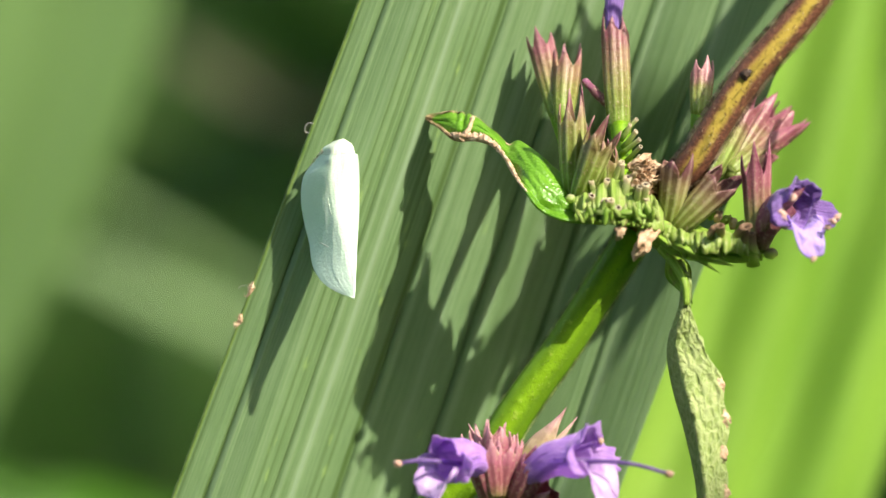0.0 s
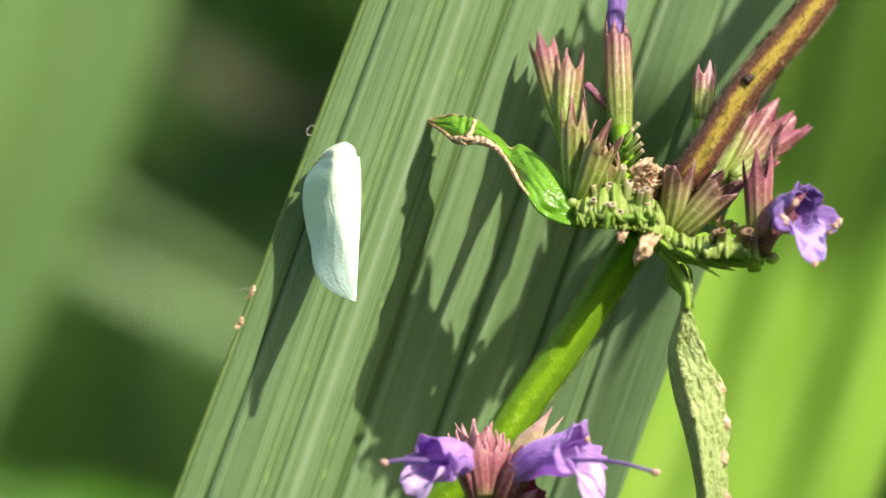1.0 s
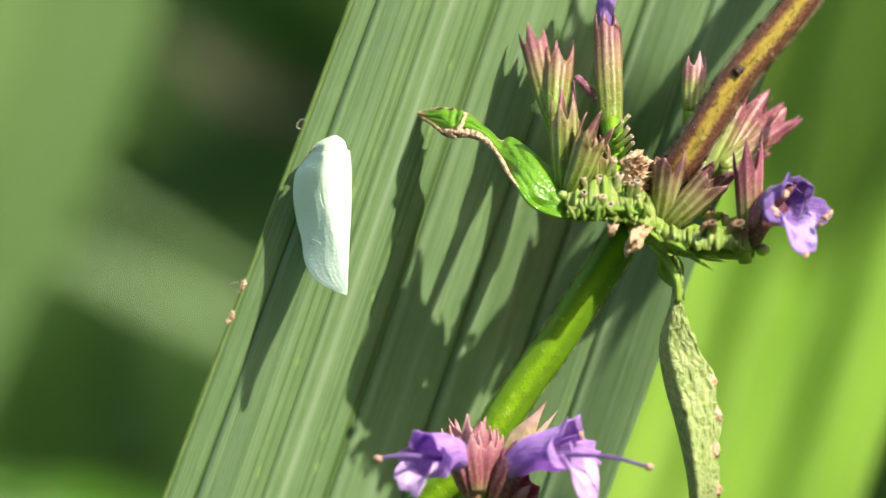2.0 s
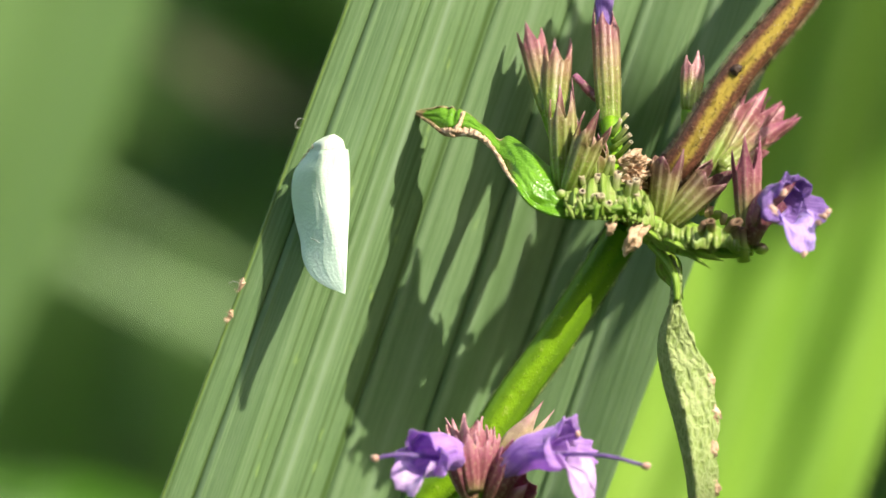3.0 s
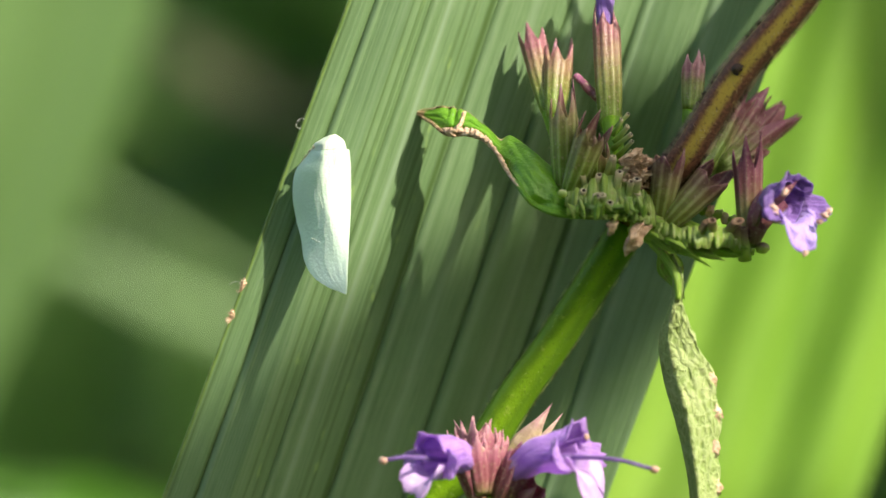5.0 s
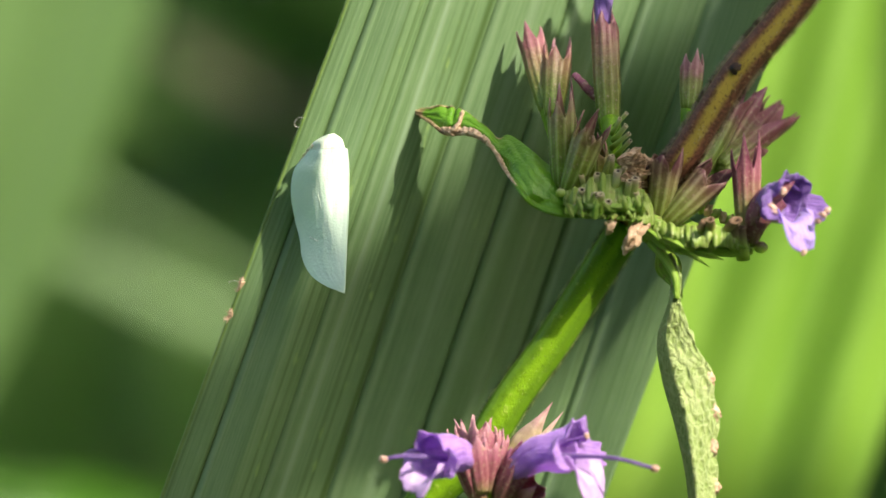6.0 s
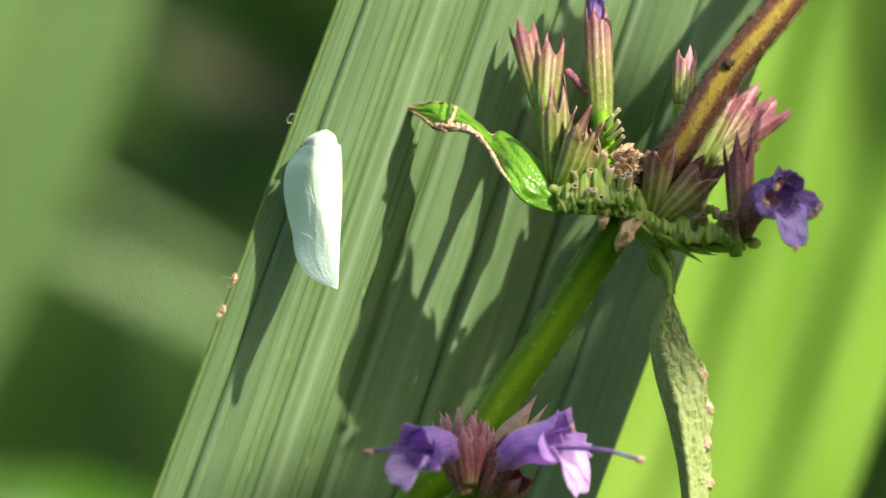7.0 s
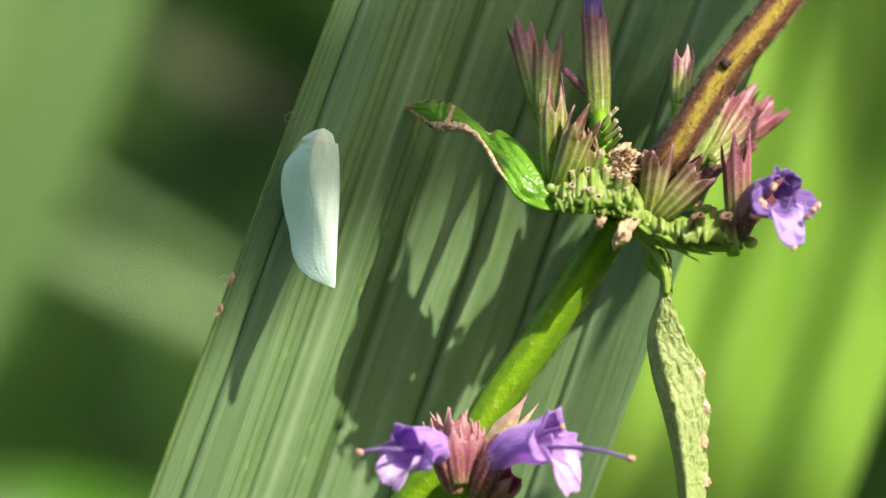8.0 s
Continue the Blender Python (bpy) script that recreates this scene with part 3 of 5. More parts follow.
# ---- the planthopper ----
def planthopper():
    bug = thing("planthopper", spot(590, 400, -0.2), "pale mint-white planthopper resting head up on the pleated leaf", "insect")
    base = 0.2

    def margin(s):      # the outer edge, against the leaf, from the head to the wing's end
        return spline([Vector(q) for q in ((598, 248.5, 2.9), (574, 261, 2.7), (567, 274, 2.4), (557, 287, 2.0), (538, 312, 1.6), (533, 352, 1.5),
                                           (539, 395, 1.5), (548, 432, 2.1), (553, 468, 2.9), (568, 497, 4.2), (594, 516, 5.8), (622, 527, 7.0))], s)

    def keel(s):        # the far outline
        return spline([Vector(q) for q in ((608, 246.5, 0), (622, 256, 0), (627, 270, 0), (630, 286, 0), (632, 312, 0), (632.5, 350, 0),
                                           (632, 392, 0), (630, 432, 0), (629, 466, 0), (628, 493, 0), (628, 513, 0), (627, 529, 0))], s)

    def height(s):      # how high the ridge and the far outline stand off the leaf
        return spline([Vector(q) for q in ((3.8, 3.4, 0), (3.9, 3.4, 0), (4.0, 3.4, 0), (4.0, 3.4, 0), (3.9, 3.4, 0), (3.9, 3.6, 0),
                                           (4.4, 4.3, 0), (5.0, 5.0, 0), (5.7, 5.8, 0), (6.5, 6.6, 0), (7.0, 7.0, 0), (7.2, 7.2, 0))], s)

    def back(a, b, lift=0.0):     # up from the outer edge to the slanting ridge, then gently down to the far outline
        m, k = margin(b), keel(b)
        c = m.lerp(k, a)
        h = height(b)
        ridge = min(0.93, 0.38 + 0.95 * max(0.0, b - 0.25))
        low = m.z + base
        if a < ridge:
            z = low + (h.x - low) * (0.55 * a / ridge + 0.45 * math.sin(math.pi / 2 * a / ridge))
        else:
            z = h.x + (h.y - h.x) * ((a - ridge) / (1 - ridge)) ** 1.4
        crease = -0.04 * math.exp(-((a - ridge) / 0.025) ** 2) * (1 if 0.3 < b < 0.85 else 0)
        ripple = 0.07 * noise.noise(Vector((a * 9, b * 6, 2))) + 0.04 * noise.noise(Vector((a * 24, b * 14, 5)))
        return spot(c.x, c.y, z + crease + ripple * (1 - 0.7 * b) * min(1, 6 * (1 - b)) + lift)

    def wing_far(a, b):
        t = 0.20 + 0.80 * b
        k = keel(t)
        return back(1.0, t).lerp(spot(k.x - 8 * (1 - b), k.y - 2 * b, min(height(t).y - 0.2, 0.9 + 11 * b ** 2)), a) + Vector((0.0003 * math.sin(math.pi * a) * (1 - b), 0, 0))

    part("forewing", sheet(48, 76, lambda a, b: back(a, 0.13 + 0.87 * b, 0.012 * min(1, 3 * b))), WING, bug, "broad mint-white waxy forewing", thick=0.00006)
    part("forewing", sheet(14, 40, wing_far), WING, bug, "far forewing folded down like a roof", thick=0.00006)
    hair = tube([back(0.22, 0.63) + Vector((0, -0.0001, 0)), back(0.32, 0.64) + Vector((0, -0.00015, 0)), back(0.4, 0.65) + Vector((0, -0.0001, 0))], [0.00002, 0.00002], 6, 8)
    part("wing_hair", hair, HAIR, bug, "fine white hair lying on the wing")
    part("suture", tube([back(0.36 + 0.42 * x, 0.30 + 0.55 * x) + Vector((0, -0.00001, 0)) for x in (0, 0.25, 0.5, 0.75, 1)], [0.000018, 0.000012], 6, 30), BODY, bug, "thin grey-green wing vein")
    part("thorax", sheet(36, 20, lambda a, b: back(0.06 + 0.94 * a, 0.17 + (0.13 - 0.05 * (2 * a - 1) ** 2) * b, -0.03 * b)), BODY, bug, "pale green shield behind the head", thick=0.00006)
    part("head", sheet(36, 24, lambda a, b: back(a, 0.19 * b, 0.02 * math.sin(math.pi * (0.1 + 0.8 * b)))), BODY, bug, "blunt cream-green head", thick=0.00006)
    part("face", blob(spot(602, 256, 2.0), (0.0007, 0.0007, 0.00028), None, 0.1, 1, 2), BODY, bug)
    part("head", sheet(12, 16, lambda a, b: back(1.0, 0.27 * b).lerp(spot(keel(0.27 * b).x - 10, keel(0.27 * b).y + 3, 1.2), a)), BODY, bug, "far side of the head", thick=0.00006)
    eye = part("eye", blob(spot(574, 269, 2.75), (0.00026, 0.0002, 0.00026)), CREAM, bug, "round cream eye")
    part("pupil", blob(spot(572, 268.5, 2.95), (0.00008, 0.00004, 0.00008), level=2), DRY, eye)
    part("antenna", tube([spot(570, 272, 2.4), spot(565, 274, 2.5), spot(561, 277, 2.3)], [0.00012, 0.0001, 0.00007], 8, 10), CREAM, bug, "short yellow antenna")
    for u, v, d in ((563, 280, 1.8), (558, 289, 1.5)):
        part("leg", tube([spot(u + 10, v - 6, d), spot(u, v, d - 0.2), spot(u - 7, v + 4, 0.9), spot(u - 11, v + 12, 0.3)], [0.00012, 0.0001, 0.00008, 0.00005], 8, 14), CREAM, bug, "folded cream leg")
    return bug


planthopper()


# ---- parts of the mint plants ----
def calyx_mesh(length, r0, r1, tooth, flare=0.25, teeth=5, skew=0.0, twist=0.0, seed=0, sharp=0.0):
    """A ribbed cup along z with pointed teeth round its mouth, in metres."""
    bm = bmesh.new()
    uv = bm.loops.layers.uv.verify()
    n = teeth * 12
    rows = []
    levels = [(i / 11, 0.0) for i in range(12)] + [(1.0, j / 6) for j in range(1, 7)]
    for h, k in levels:
        ring = []
        for i in range(n):
            x = i / 12
            a = 2 * math.pi * i / n
            tri = 1 - abs((x % 1) - 0.5) * 2
            big = 1 + 0.45 * math.sin(a + skew * 3 + seed)
            r = r0 + (r1 - r0) * (h ** 0.6) + r1 * 0.06 * math.sin(math.pi * h)
            r *= 1 + 0.04 * math.cos(2 * teeth * a) * min(1, h * 3) * (1 - k)
            r *= 1 + 0.05 * noise.noise(Vector((math.cos(a) * 1.5, math.sin(a) * 1.5, h * 2 + seed)))
            z = length * h + tooth * k * (tri ** sharp if sharp else 0.5 * tri + 0.5 * tri ** 1.8) * big
            r += flare * r1 * (h ** 3) * 0.3 + flare * tooth * k * tri * 0.5 - r1 * 0.22 * k * k * tri
            off = skew * length * 0.25 * h * h
            wob = r1 * 0.12 * k * noise.noise(Vector((a * 2, k, seed)))
            ring.append(bm.verts.new((r * math.cos(a + twist * h) + off + wob, r * math.sin(a + twist * h) + wob, z)))
        rows.append(ring)
    for j, (lo, hi) in enumerate(zip(rows, rows[1:])):
        for i in range(n):
            fc = bm.faces.new((lo[i], lo[(i + 1) % n], hi[(i + 1) % n], hi[i]))
            for lp, (p, q) in zip(fc.loops, ((i, j), (i + 1, j), (i + 1, j + 1), (i, j + 1))):
                lp[uv].uv = (p / n, q / 17)
    bm.faces.new(rows[0][::-1])
    return bm


def calyx(parent, base, tip, width, mat, tooth=0.3, flare=0.25, skew=0.0, roll=0.0, neck=0.3, label="", teeth=5, sharp=0.0):
    """One calyx from base to tip, both (u, v, d), width in plan divisions at the mouth."""
    a, b = spot(*base), spot(*tip)
    L = (b - a).length
    m = aim(a, b, roll)
    made = part("calyx", calyx_mesh(L * (1 - tooth), width * UNIT * neck, width * UNIT * 0.5, L * tooth, flare, teeth, skew, 0.0, base[0] * 0.37, sharp), mat, parent, label, m, thick=0.00009)
    tagged(part("calyx_hair", fuzz(L, L * (1 - tooth), width * UNIT * neck, width * UNIT * 0.5, skew, random.Random(base[0] + tip[1])), PINK_HAIR, made, "", m), kind="stuff")
    return made


def fuzz(full, length, r0, r1, skew, rng):
    """Short hairs that stand off a calyx, along its ribs and teeth."""
    bm = bmesh.new()
    for _ in range(200):
        h = rng.random()
        a = 2 * math.pi * (rng.randrange(10) + rng.gauss(0, 0.12)) / 10
        r = r0 + (r1 - r0) * h ** 0.6 + r1 * 0.06 * math.sin(math.pi * h)
        way = Vector((math.cos(a), math.sin(a), 0))
        root = way * r * 0.98 + Vector((skew * length * 0.25 * h * h, 0, length * h))
        tip = root + (way + Vector((0, 0, rng.uniform(-0.2, 0.9)))) * rng.uniform(0.00010, 0.00026)
        side = Vector((-way.y, way.x, 0)) * 0.000016
        v = [bm.verts.new(q) for q in (root + side, root - side, root + Vector((0, 0, 0.00003)), tip)]
        for q in ((0, 1, 3), (1, 2, 3), (2, 0, 3)):
            bm.faces.new([v[i] for i in q])
    return bm


def stub_mesh(length, r, bend):
    """A short stalk with a rim round a hollow end, along z."""
    bm = bmesh.new()
    rows = []
    for z, k in ((0, 1.15), (0.3, 0.95), (0.6, 0.85), (0.82, 0.84), (0.92, 0.86), (0.97, 0.92), (1.0, 0.82), (0.99, 0.5), (0.88, 0.4), (0.84, 0.05)):
        rows.append([bm.verts.new((r * k * math.cos(2 * math.pi * i / 10) + bend * z * z * length, r * k * math.sin(2 * math.pi * i / 10), z * length)) for i in range(10)])
    for lo, hi in zip(rows, rows[1:]):
        for i in range(10):
            bm.faces.new((lo[i], lo[(i + 1) % 10], hi[(i + 1) % 10], hi[i]))
    bm.faces.new(rows[0][::-1])
    # second slot: dark colour painted inside the hollow end as its shade
    for fc in [bm.faces.new(rows[-1])] + [fc for fc in bm.faces if all(v.co.z > 0.75 * length for v in fc.verts) and sum((v.co.x - bend * length) ** 2 + v.co.y ** 2 for v in fc.verts) < len(fc.verts) * (0.46 * r) ** 2]:
        fc.material_index = 1
    me = bpy.data.meshes.new("pedicel")
    bm.to_mesh(me)
    bm.free()
    for p in me.polygons:
        p.use_smooth = True
    return me


def stub_set(mat):
    made = []
    for k in range(4):
        me = stub_mesh(0.0021 + 0.0003 * k, 0.00023 + 0.00004 * (k % 2), (-0.2, 0.1, 0.2, 0.0)[k])
        me.materials.append(mat)
        me.materials.append(SCAR_HOLLOW)
        made.append(me)
    return made


STUBS, BROWN_STUBS = stub_set(STUB), stub_set(BROWN_STUB)


def pedicel(parent, base, tip, meshes=STUBS, wide=1.0):
    a, b = spot(*base), spot(*tip)
    me = random.choice(meshes)
    k = (b - a).length / 0.0024
    m = aim(a, b, random.uniform(0, 360)) @ Matrix.Diagonal((random.uniform(0.78, 1.0) * wide,) * 2 + (k, 1))
    return part("pedicel", me, None, parent, "", m)


def bract(parent, base, tip, width, mat, curl=0.3, lift=0.6, name="bract", label="", thick=0.00005):
    """A small pointed leaf, arched and keeled."""
    a, b = spot(*base), spot(*tip)
    along = b - a
    side = along.cross(Vector((0, -1, 0))).normalized()
    front = side.cross(along).normalized()
    w = width * UNIT

    def f(x, y):
        half = w * 0.5 * (math.sin(math.pi * min(1, 0.14 + 0.86 * y)) ** 1.2) * (1 - 0.4 * y * y) * (1 + 0.12 * math.sin(9 * y + base[0]))
        q = (x - 0.5) * 2
        return a + along * y + side * half * q + front * (along.length * curl * math.sin(math.pi * y) * 0.5 - abs(q) * half * lift)
    return part(name, sheet(10, 18, f), mat, parent, label, thick=thick)


def fluted(top, bottom, flutes, bulge):
    """A cushion of fused upright stalks between two lines of the plan: rounded flutes, a scalloped foot."""
    top, bottom = [Vector(q) for q in top], [Vector(q) for q in bottom]

    def f(a, b):
        c = spline(top, a).lerp(spline(bottom, a), b)
        round_ = abs(math.sin(flutes * math.pi * (a + 0.05 * noise.noise(Vector((a * 9, b * 1.5, flutes))))))
        uneven = noise.noise(Vector((a * flutes * 0.7, 3.1, b)))
        return spot(c.x + 2 * uneven * b, c.y + (4 * round_ + 3 * uneven) * b * b - (5 * round_ + 5 * uneven) * (1 - b) ** 2, c.z + bulge * math.sin(math.pi * (0.1 + 0.75 * b)) + 0.16 * round_ + 0.3 * uneven + 0.14 * noise.noise(Vector((a * flutes * 2.3, b * 3, 8))) - (0.35 if noise.noise(Vector((a * flutes * 1.1, 7.7, b * 0.8))) > 0.28 else 0.0))
    return sheet(flutes * 10, 18, f)


def hairs(points, radii, count, length, rng):
    """Short fine hairs that stand off a stem."""
    bm = bmesh.new()
    for _ in range(count):
        t = rng.random()
        c, ahead = spline(points, t), (spline(points, min(1, t + 0.02)) - spline(points, max(0, t - 0.02))).normalized()
        up = Vector((0, -1, 0))
        up = (up - ahead * up.dot(ahead)).normalized()
        side = ahead.cross(up)
        a = rng.uniform(-2.1, 2.1) if rng.random() < 0.15 else rng.choice((-1, 1)) * rng.uniform(1.1, 2.0)
        way = up * math.cos(a) + side * math.sin(a)
        root = c + way * spline(radii, t) * 0.95
        tip = root + (way + ahead * rng.uniform(-0.6, 0.3)) * length * rng.uniform(0.5, 1.2)
        across = ahead.cross(way).normalized() * (0.00002 if length < 0.0003 else 0.000026)
        v = [bm.verts.new(root + across), bm.verts.new(root - across), bm.verts.new(root + ahead * 0.000024), bm.verts.new(tip)]
        for q in ((0, 1, 3), (1, 2, 3), (2, 0, 3)):
            bm.faces.new([v[i] for i in q])
    return bm


def square(a, t):
    """The four-ridged section of a mint stem."""
    return 1 + 0.10 * math.cos(4 * a + math.pi) 


def open_flower(plant, base, throat, r, hood, lip, mats, seed=0, droop=1.0, style=None, stamens=2, lip_spread=120):
    """A two-lipped flower from base to throat, both (u, v, d): a flaring tube, a hood of two lobes, two side lobes and a drooping lip."""
    tube_mat, hood_mat, lip_mat = mats
    a0, t0 = spot(*base), spot(*throat)
    ahead = (t0 - a0).normalized()
    side = ahead.cross(Vector((0, 0, 1))).normalized()
    up = side.cross(ahead)
    r, hood, lip = r * UNIT, hood * UNIT, lip * UNIT
    mid = (a0 + t0) / 2 + up * r * 0.35

    def skin(a, t):
        return 1 + 0.07 * math.sin(5 * a + 4 * t + seed) + 0.08 * noise.noise(Vector((math.cos(a) * 2, math.sin(a) * 2, t * 4 + seed)))
    corolla = part("corolla", tube([a0, mid, t0], [r * 0.55, r * 0.8, r * 1.02], 28, 26, skin, ends=False), tube_mat, plant, "violet flower tube", thick=0.0001)

    def petal(name, middle, spread, length, bend, material_, label, grow=0.5, ruffle=0.10, notch=0.0, square_end=0.45):
        def f(a, b):
            q = (a - 0.5) * 2
            phi = radians(middle + spread * 0.5 * q)
            radial = up * math.cos(phi) + side * math.sin(phi)
            round_ = 1 - square_end * abs(q) ** 4 - notch * math.exp(-(q / 0.22) ** 2)
            x = b * length * round_
            k = x / length
            out = t0 + radial * r * (0.97 + 0.12 * k) - ahead * r * 0.25
            out = out + ahead * x * (1 - 0.55 * k) + bend * x * k * 0.85
            tang = -up * math.sin(phi) + side * math.cos(phi)
            out = out + tang * q * length * grow * k * (1 - 0.5 * k)
            wave = ruffle * length * k * (math.sin(6 * q + 5 * b + seed) * 0.35 + noise.noise(Vector((q * 2.6, b * 3, seed + middle))) + 0.4 * noise.noise(Vector((q * 7, b * 6, seed - middle))))
            return out + (radial * 0.6 + ahead * 0.4) * wave
        return part(name, sheet(34, 28, f), material_, plant, label, thick=0.00006)
    petal("upper_lip", 0, 150, hood, up * 0.15 + ahead * 0.3, hood_mat, "violet hooded upper lip", 0.12, 0.26, 0.35)
    for sign in (-1, 1):
        petal("side_lobe", sign * 100, 70, hood * 0.85, (side * sign * 0.9 - up * 0.3), hood_mat, "curled violet side lobe", 0.3, 0.36)
    petal("lower_lip", 180, lip_spread, lip, -up * droop + ahead * (0.35 - 0.7 * droop), lip_mat, "pale lilac drooping lower lip", 0.5, 0.24, 0.06, 0.5)
    for k in range(stamens):
        phi = radians((-38, -14, 16, 42)[k])
        root = t0 - ahead * r * 1.2 + (up * math.cos(phi) + side * math.sin(phi)) * r * 0.5
        tip = t0 + ahead * r * (0.9, 1.5, 1.7, 1.0)[k] + (up * math.cos(phi) * 0.55 + side * math.sin(phi)) * r * 0.9
        st = part("stamen", tube([root, (root + tip) / 2 + up * r * 0.1, tip], [0.00009, 0.00008, 0.00007], 8, 12), hood_mat, plant)
        part("anther", blob(tip, (0.00017, 0.00014, 0.00024), pose(0, 0, 0, 0, 25 * k, 0), 0.35, k + seed, 2), ANTHER, st, "pink anther")
    if style:
        pts = [t0 - ahead * r * 0.8] + [spot(*q) for q in style]
        st = part("style", tube(pts, [0.00017, 0.00014, 0.00012], 8, 20), DEEP_PETAL, plant, "long violet style")
        part("stigma", blob(pts[-1], (0.00034, 0.00025, 0.00026), pose(0, 0, 0, 0, 10, 0), 0.3, 3, 2), ANTHER, st, "pink tip")
    return corolla


# ---- the sunlit mint stem with its whorl ----
def mint_stem():
    rng = random.Random(5)
    plant = thing("flowering_stem", spot(880, 2200, -3), "mint stem with a fading calyx whorl and one violet flower", "plant")
    low = [spot(-700, 16000, -30), spot(-250, 9000, -10), spot(250, 3500, 0), spot(640, 1250, 3), spot(878, 790, 5), spot(1005, 600, 6), spot(1128, 410, 7)]
    high = [spot(1128, 410, 7), spot(1180, 335, 8.4), spot(1228, 285, 9.7), spot(1318, 145, 10.8), spot(1438, 0, 11.6), spot(1530, -150, 12), spot(1740, -445, 12), spot(1896, -620, 12), spot(2150, -900, 12)]
    r_low = [0.0017, 0.0016, 0.0015, 0.0014, 0.00135, 0.0013, 0.00128]
    r_high = [0.0010, 0.00105, 0.0011, 0.00112, 0.00108, 0.00108, 0.00108, 0.001, 0.0005]
    part("stem", tube(low, r_low, 24, 120, square), GREEN_STEM, plant, "bright green four-sided hairy stem")
    part("stem", tube(high, r_high, 24, 60, square), OLD_STEM, plant, "olive and red-brown hairy upper stem")
    tagged(part("stem_hair", hairs([low[i] for i in (3, 4, 5, 6)], [r_low[i] for i in (3, 4, 5, 6)], 5200, 0.00022, rng), GREEN_HAIR, plant), kind="stuff")
    tagged(part("stem_hair", hairs(high[1:6], r_high[1:6], 7500, 0.00034, rng), BROWN_HAIR, plant), kind="stuff")
    part("stem_scar", blob(spot(1320, 132, 11.95), (0.0003, 0.0001, 0.00042), pose(0, 0, 0, 0, 38, 0), 0.7, 4), SCAR_HOLLOW, plant, "dark brown scar on the stem")

    # the green cushion that carries the whorl
    part("receptacle", tube([spot(1004, 368, 8), spot(1040, 372, 9), spot(1100, 368, 9.5), spot(1150, 385, 9)], [0.0004, 0.0009, 0.0011, 0.0009], 20, 30,
                            lambda a, t: 1 + 0.25 * noise.noise(Vector((math.cos(a) * 2, math.sin(a) * 2, t * 8)))), STUB, plant, "lumpy green whorl cushion")
    part("receptacle", tube([spot(1150, 400, 8.5), spot(1210, 425, 9), spot(1280, 440, 9.5), spot(1350, 452, 10)], [0.0013, 0.0012, 0.0009, 0.0004], 20, 30,
                            lambda a, t: 1 + 0.25 * noise.noise(Vector((math.cos(a) * 2, math.sin(a) * 2, t * 8 + 5)))), SEPAL, plant, "lumpy green whorl cushion")
    part("receptacle", blob(spot(1142, 344, 6.6), (0.0014, 0.0012, 0.0014), None, 0.35, 6), CUSHION, plant, "lumpy heart of the whorl")
    part("receptacle", fluted(((1176, 404, 10.6), (1216, 412, 11.2), (1250, 414, 11.8), (1284, 414, 12.0), (1318, 422, 11.8), (1344, 438, 11.0)),
                              ((1172, 424, 10.8), (1216, 440, 11.8), (1250, 446, 12.4), (1284, 446, 12.4), (1318, 448, 12.0), (1346, 454, 11.0)), 9, 0.5), COLUMN, plant, "cushion of fused lime green stalks", thick=0.00005)
    part("receptacle", blob(spot(1172, 408, 9.6), (0.0018, 0.0012, 0.0011), pose(0, 0, 0, 0, 12, 0), 0.35, 9), SEPAL, plant, "lumpy green whorl cushion")
    # left-hand calyces
    part("pedicel", tube([spot(1008, 350, 8.6), spot(1003, 280, 6.0), spot(986, 205, 2.6)], [0.0004, 0.00035, 0.0005], 10, 12), GREEN_STEM, plant)
    part("pedicel", tube([spot(1016, 350, 8.6), spot(1006, 290, 6.5), spot(996, 215, 3.6)], [0.0004, 0.00035, 0.0005], 10, 12), GREEN_STEM, plant)
    calyx(plant, (988, 212, 2.8), (956, 68, -0.7), 42, CALYX, 0.17, 0.3, 0, 20, 0.28)
    calyx(plant, (996, 218, 3.8), (1008, 82, 0.6), 44, CALYX, 0.34, 0.2, 0, 50, 0.28)
    calyx(plant, (1014, 345, 9.2), (1012, 168, 9.0), 46, GREEN_CALYX, 0.30, 0.05, 0, 10, 0.34)
    calyx(plant, (1022, 350, 10), (1078, 228, 11), 48, GREEN_CALYX, 0.32, 0.3, 0.3, 70, 0.26)
    calyx(plant, (1096, 240, 4.3), (1086, 18, 2.2), 46, CALYX, 0.19, -0.1, 0, 30, 0.36)
    part("bud", tube([spot(1088, 84, 3.0), spot(1085, 44, 2.5), spot(1088, 0, 2.0), spot(1094, -40, 1.5), spot(1092, -70, 1.0)], [0.0004, 0.00052, 0.00066, 0.0007, 0.0002], 16, 20), DEEP_PETAL, plant, "violet flower bud")
    part("pedicel", tube([spot(1080, 192, 3.6), spot(1058, 168, 3.2), spot(1034, 142, 2.6)], [0.00022, 0.0003, 0.00022], 12, 20, lambda a, t: 1 + 0.4 * noise.noise(Vector((math.cos(a), math.sin(a), t * 6)))), DARK_CALYX, plant, "fallen pinkish stalk")
    calyx(plant, (1052, 345, 8.2), (1046, 236, 9.4), 50, GREEN_CALYX, 0.3, 0.1, 0, 15, 0.3)
    calyx(plant, (1072, 345, 7.6), (1068, 262, 8.6), 46, GREEN_CALYX, 0.3, 0.1, 0, 40, 0.3)
    # spike that carries the tall calyx
    part("stalk", tube([spot(1105, 345, 9), spot(1104, 290, 6.8), spot(1098, 225, 4.6)], [0.0007, 0.0006, 0.0007], 12, 16), GREEN_STEM, plant)
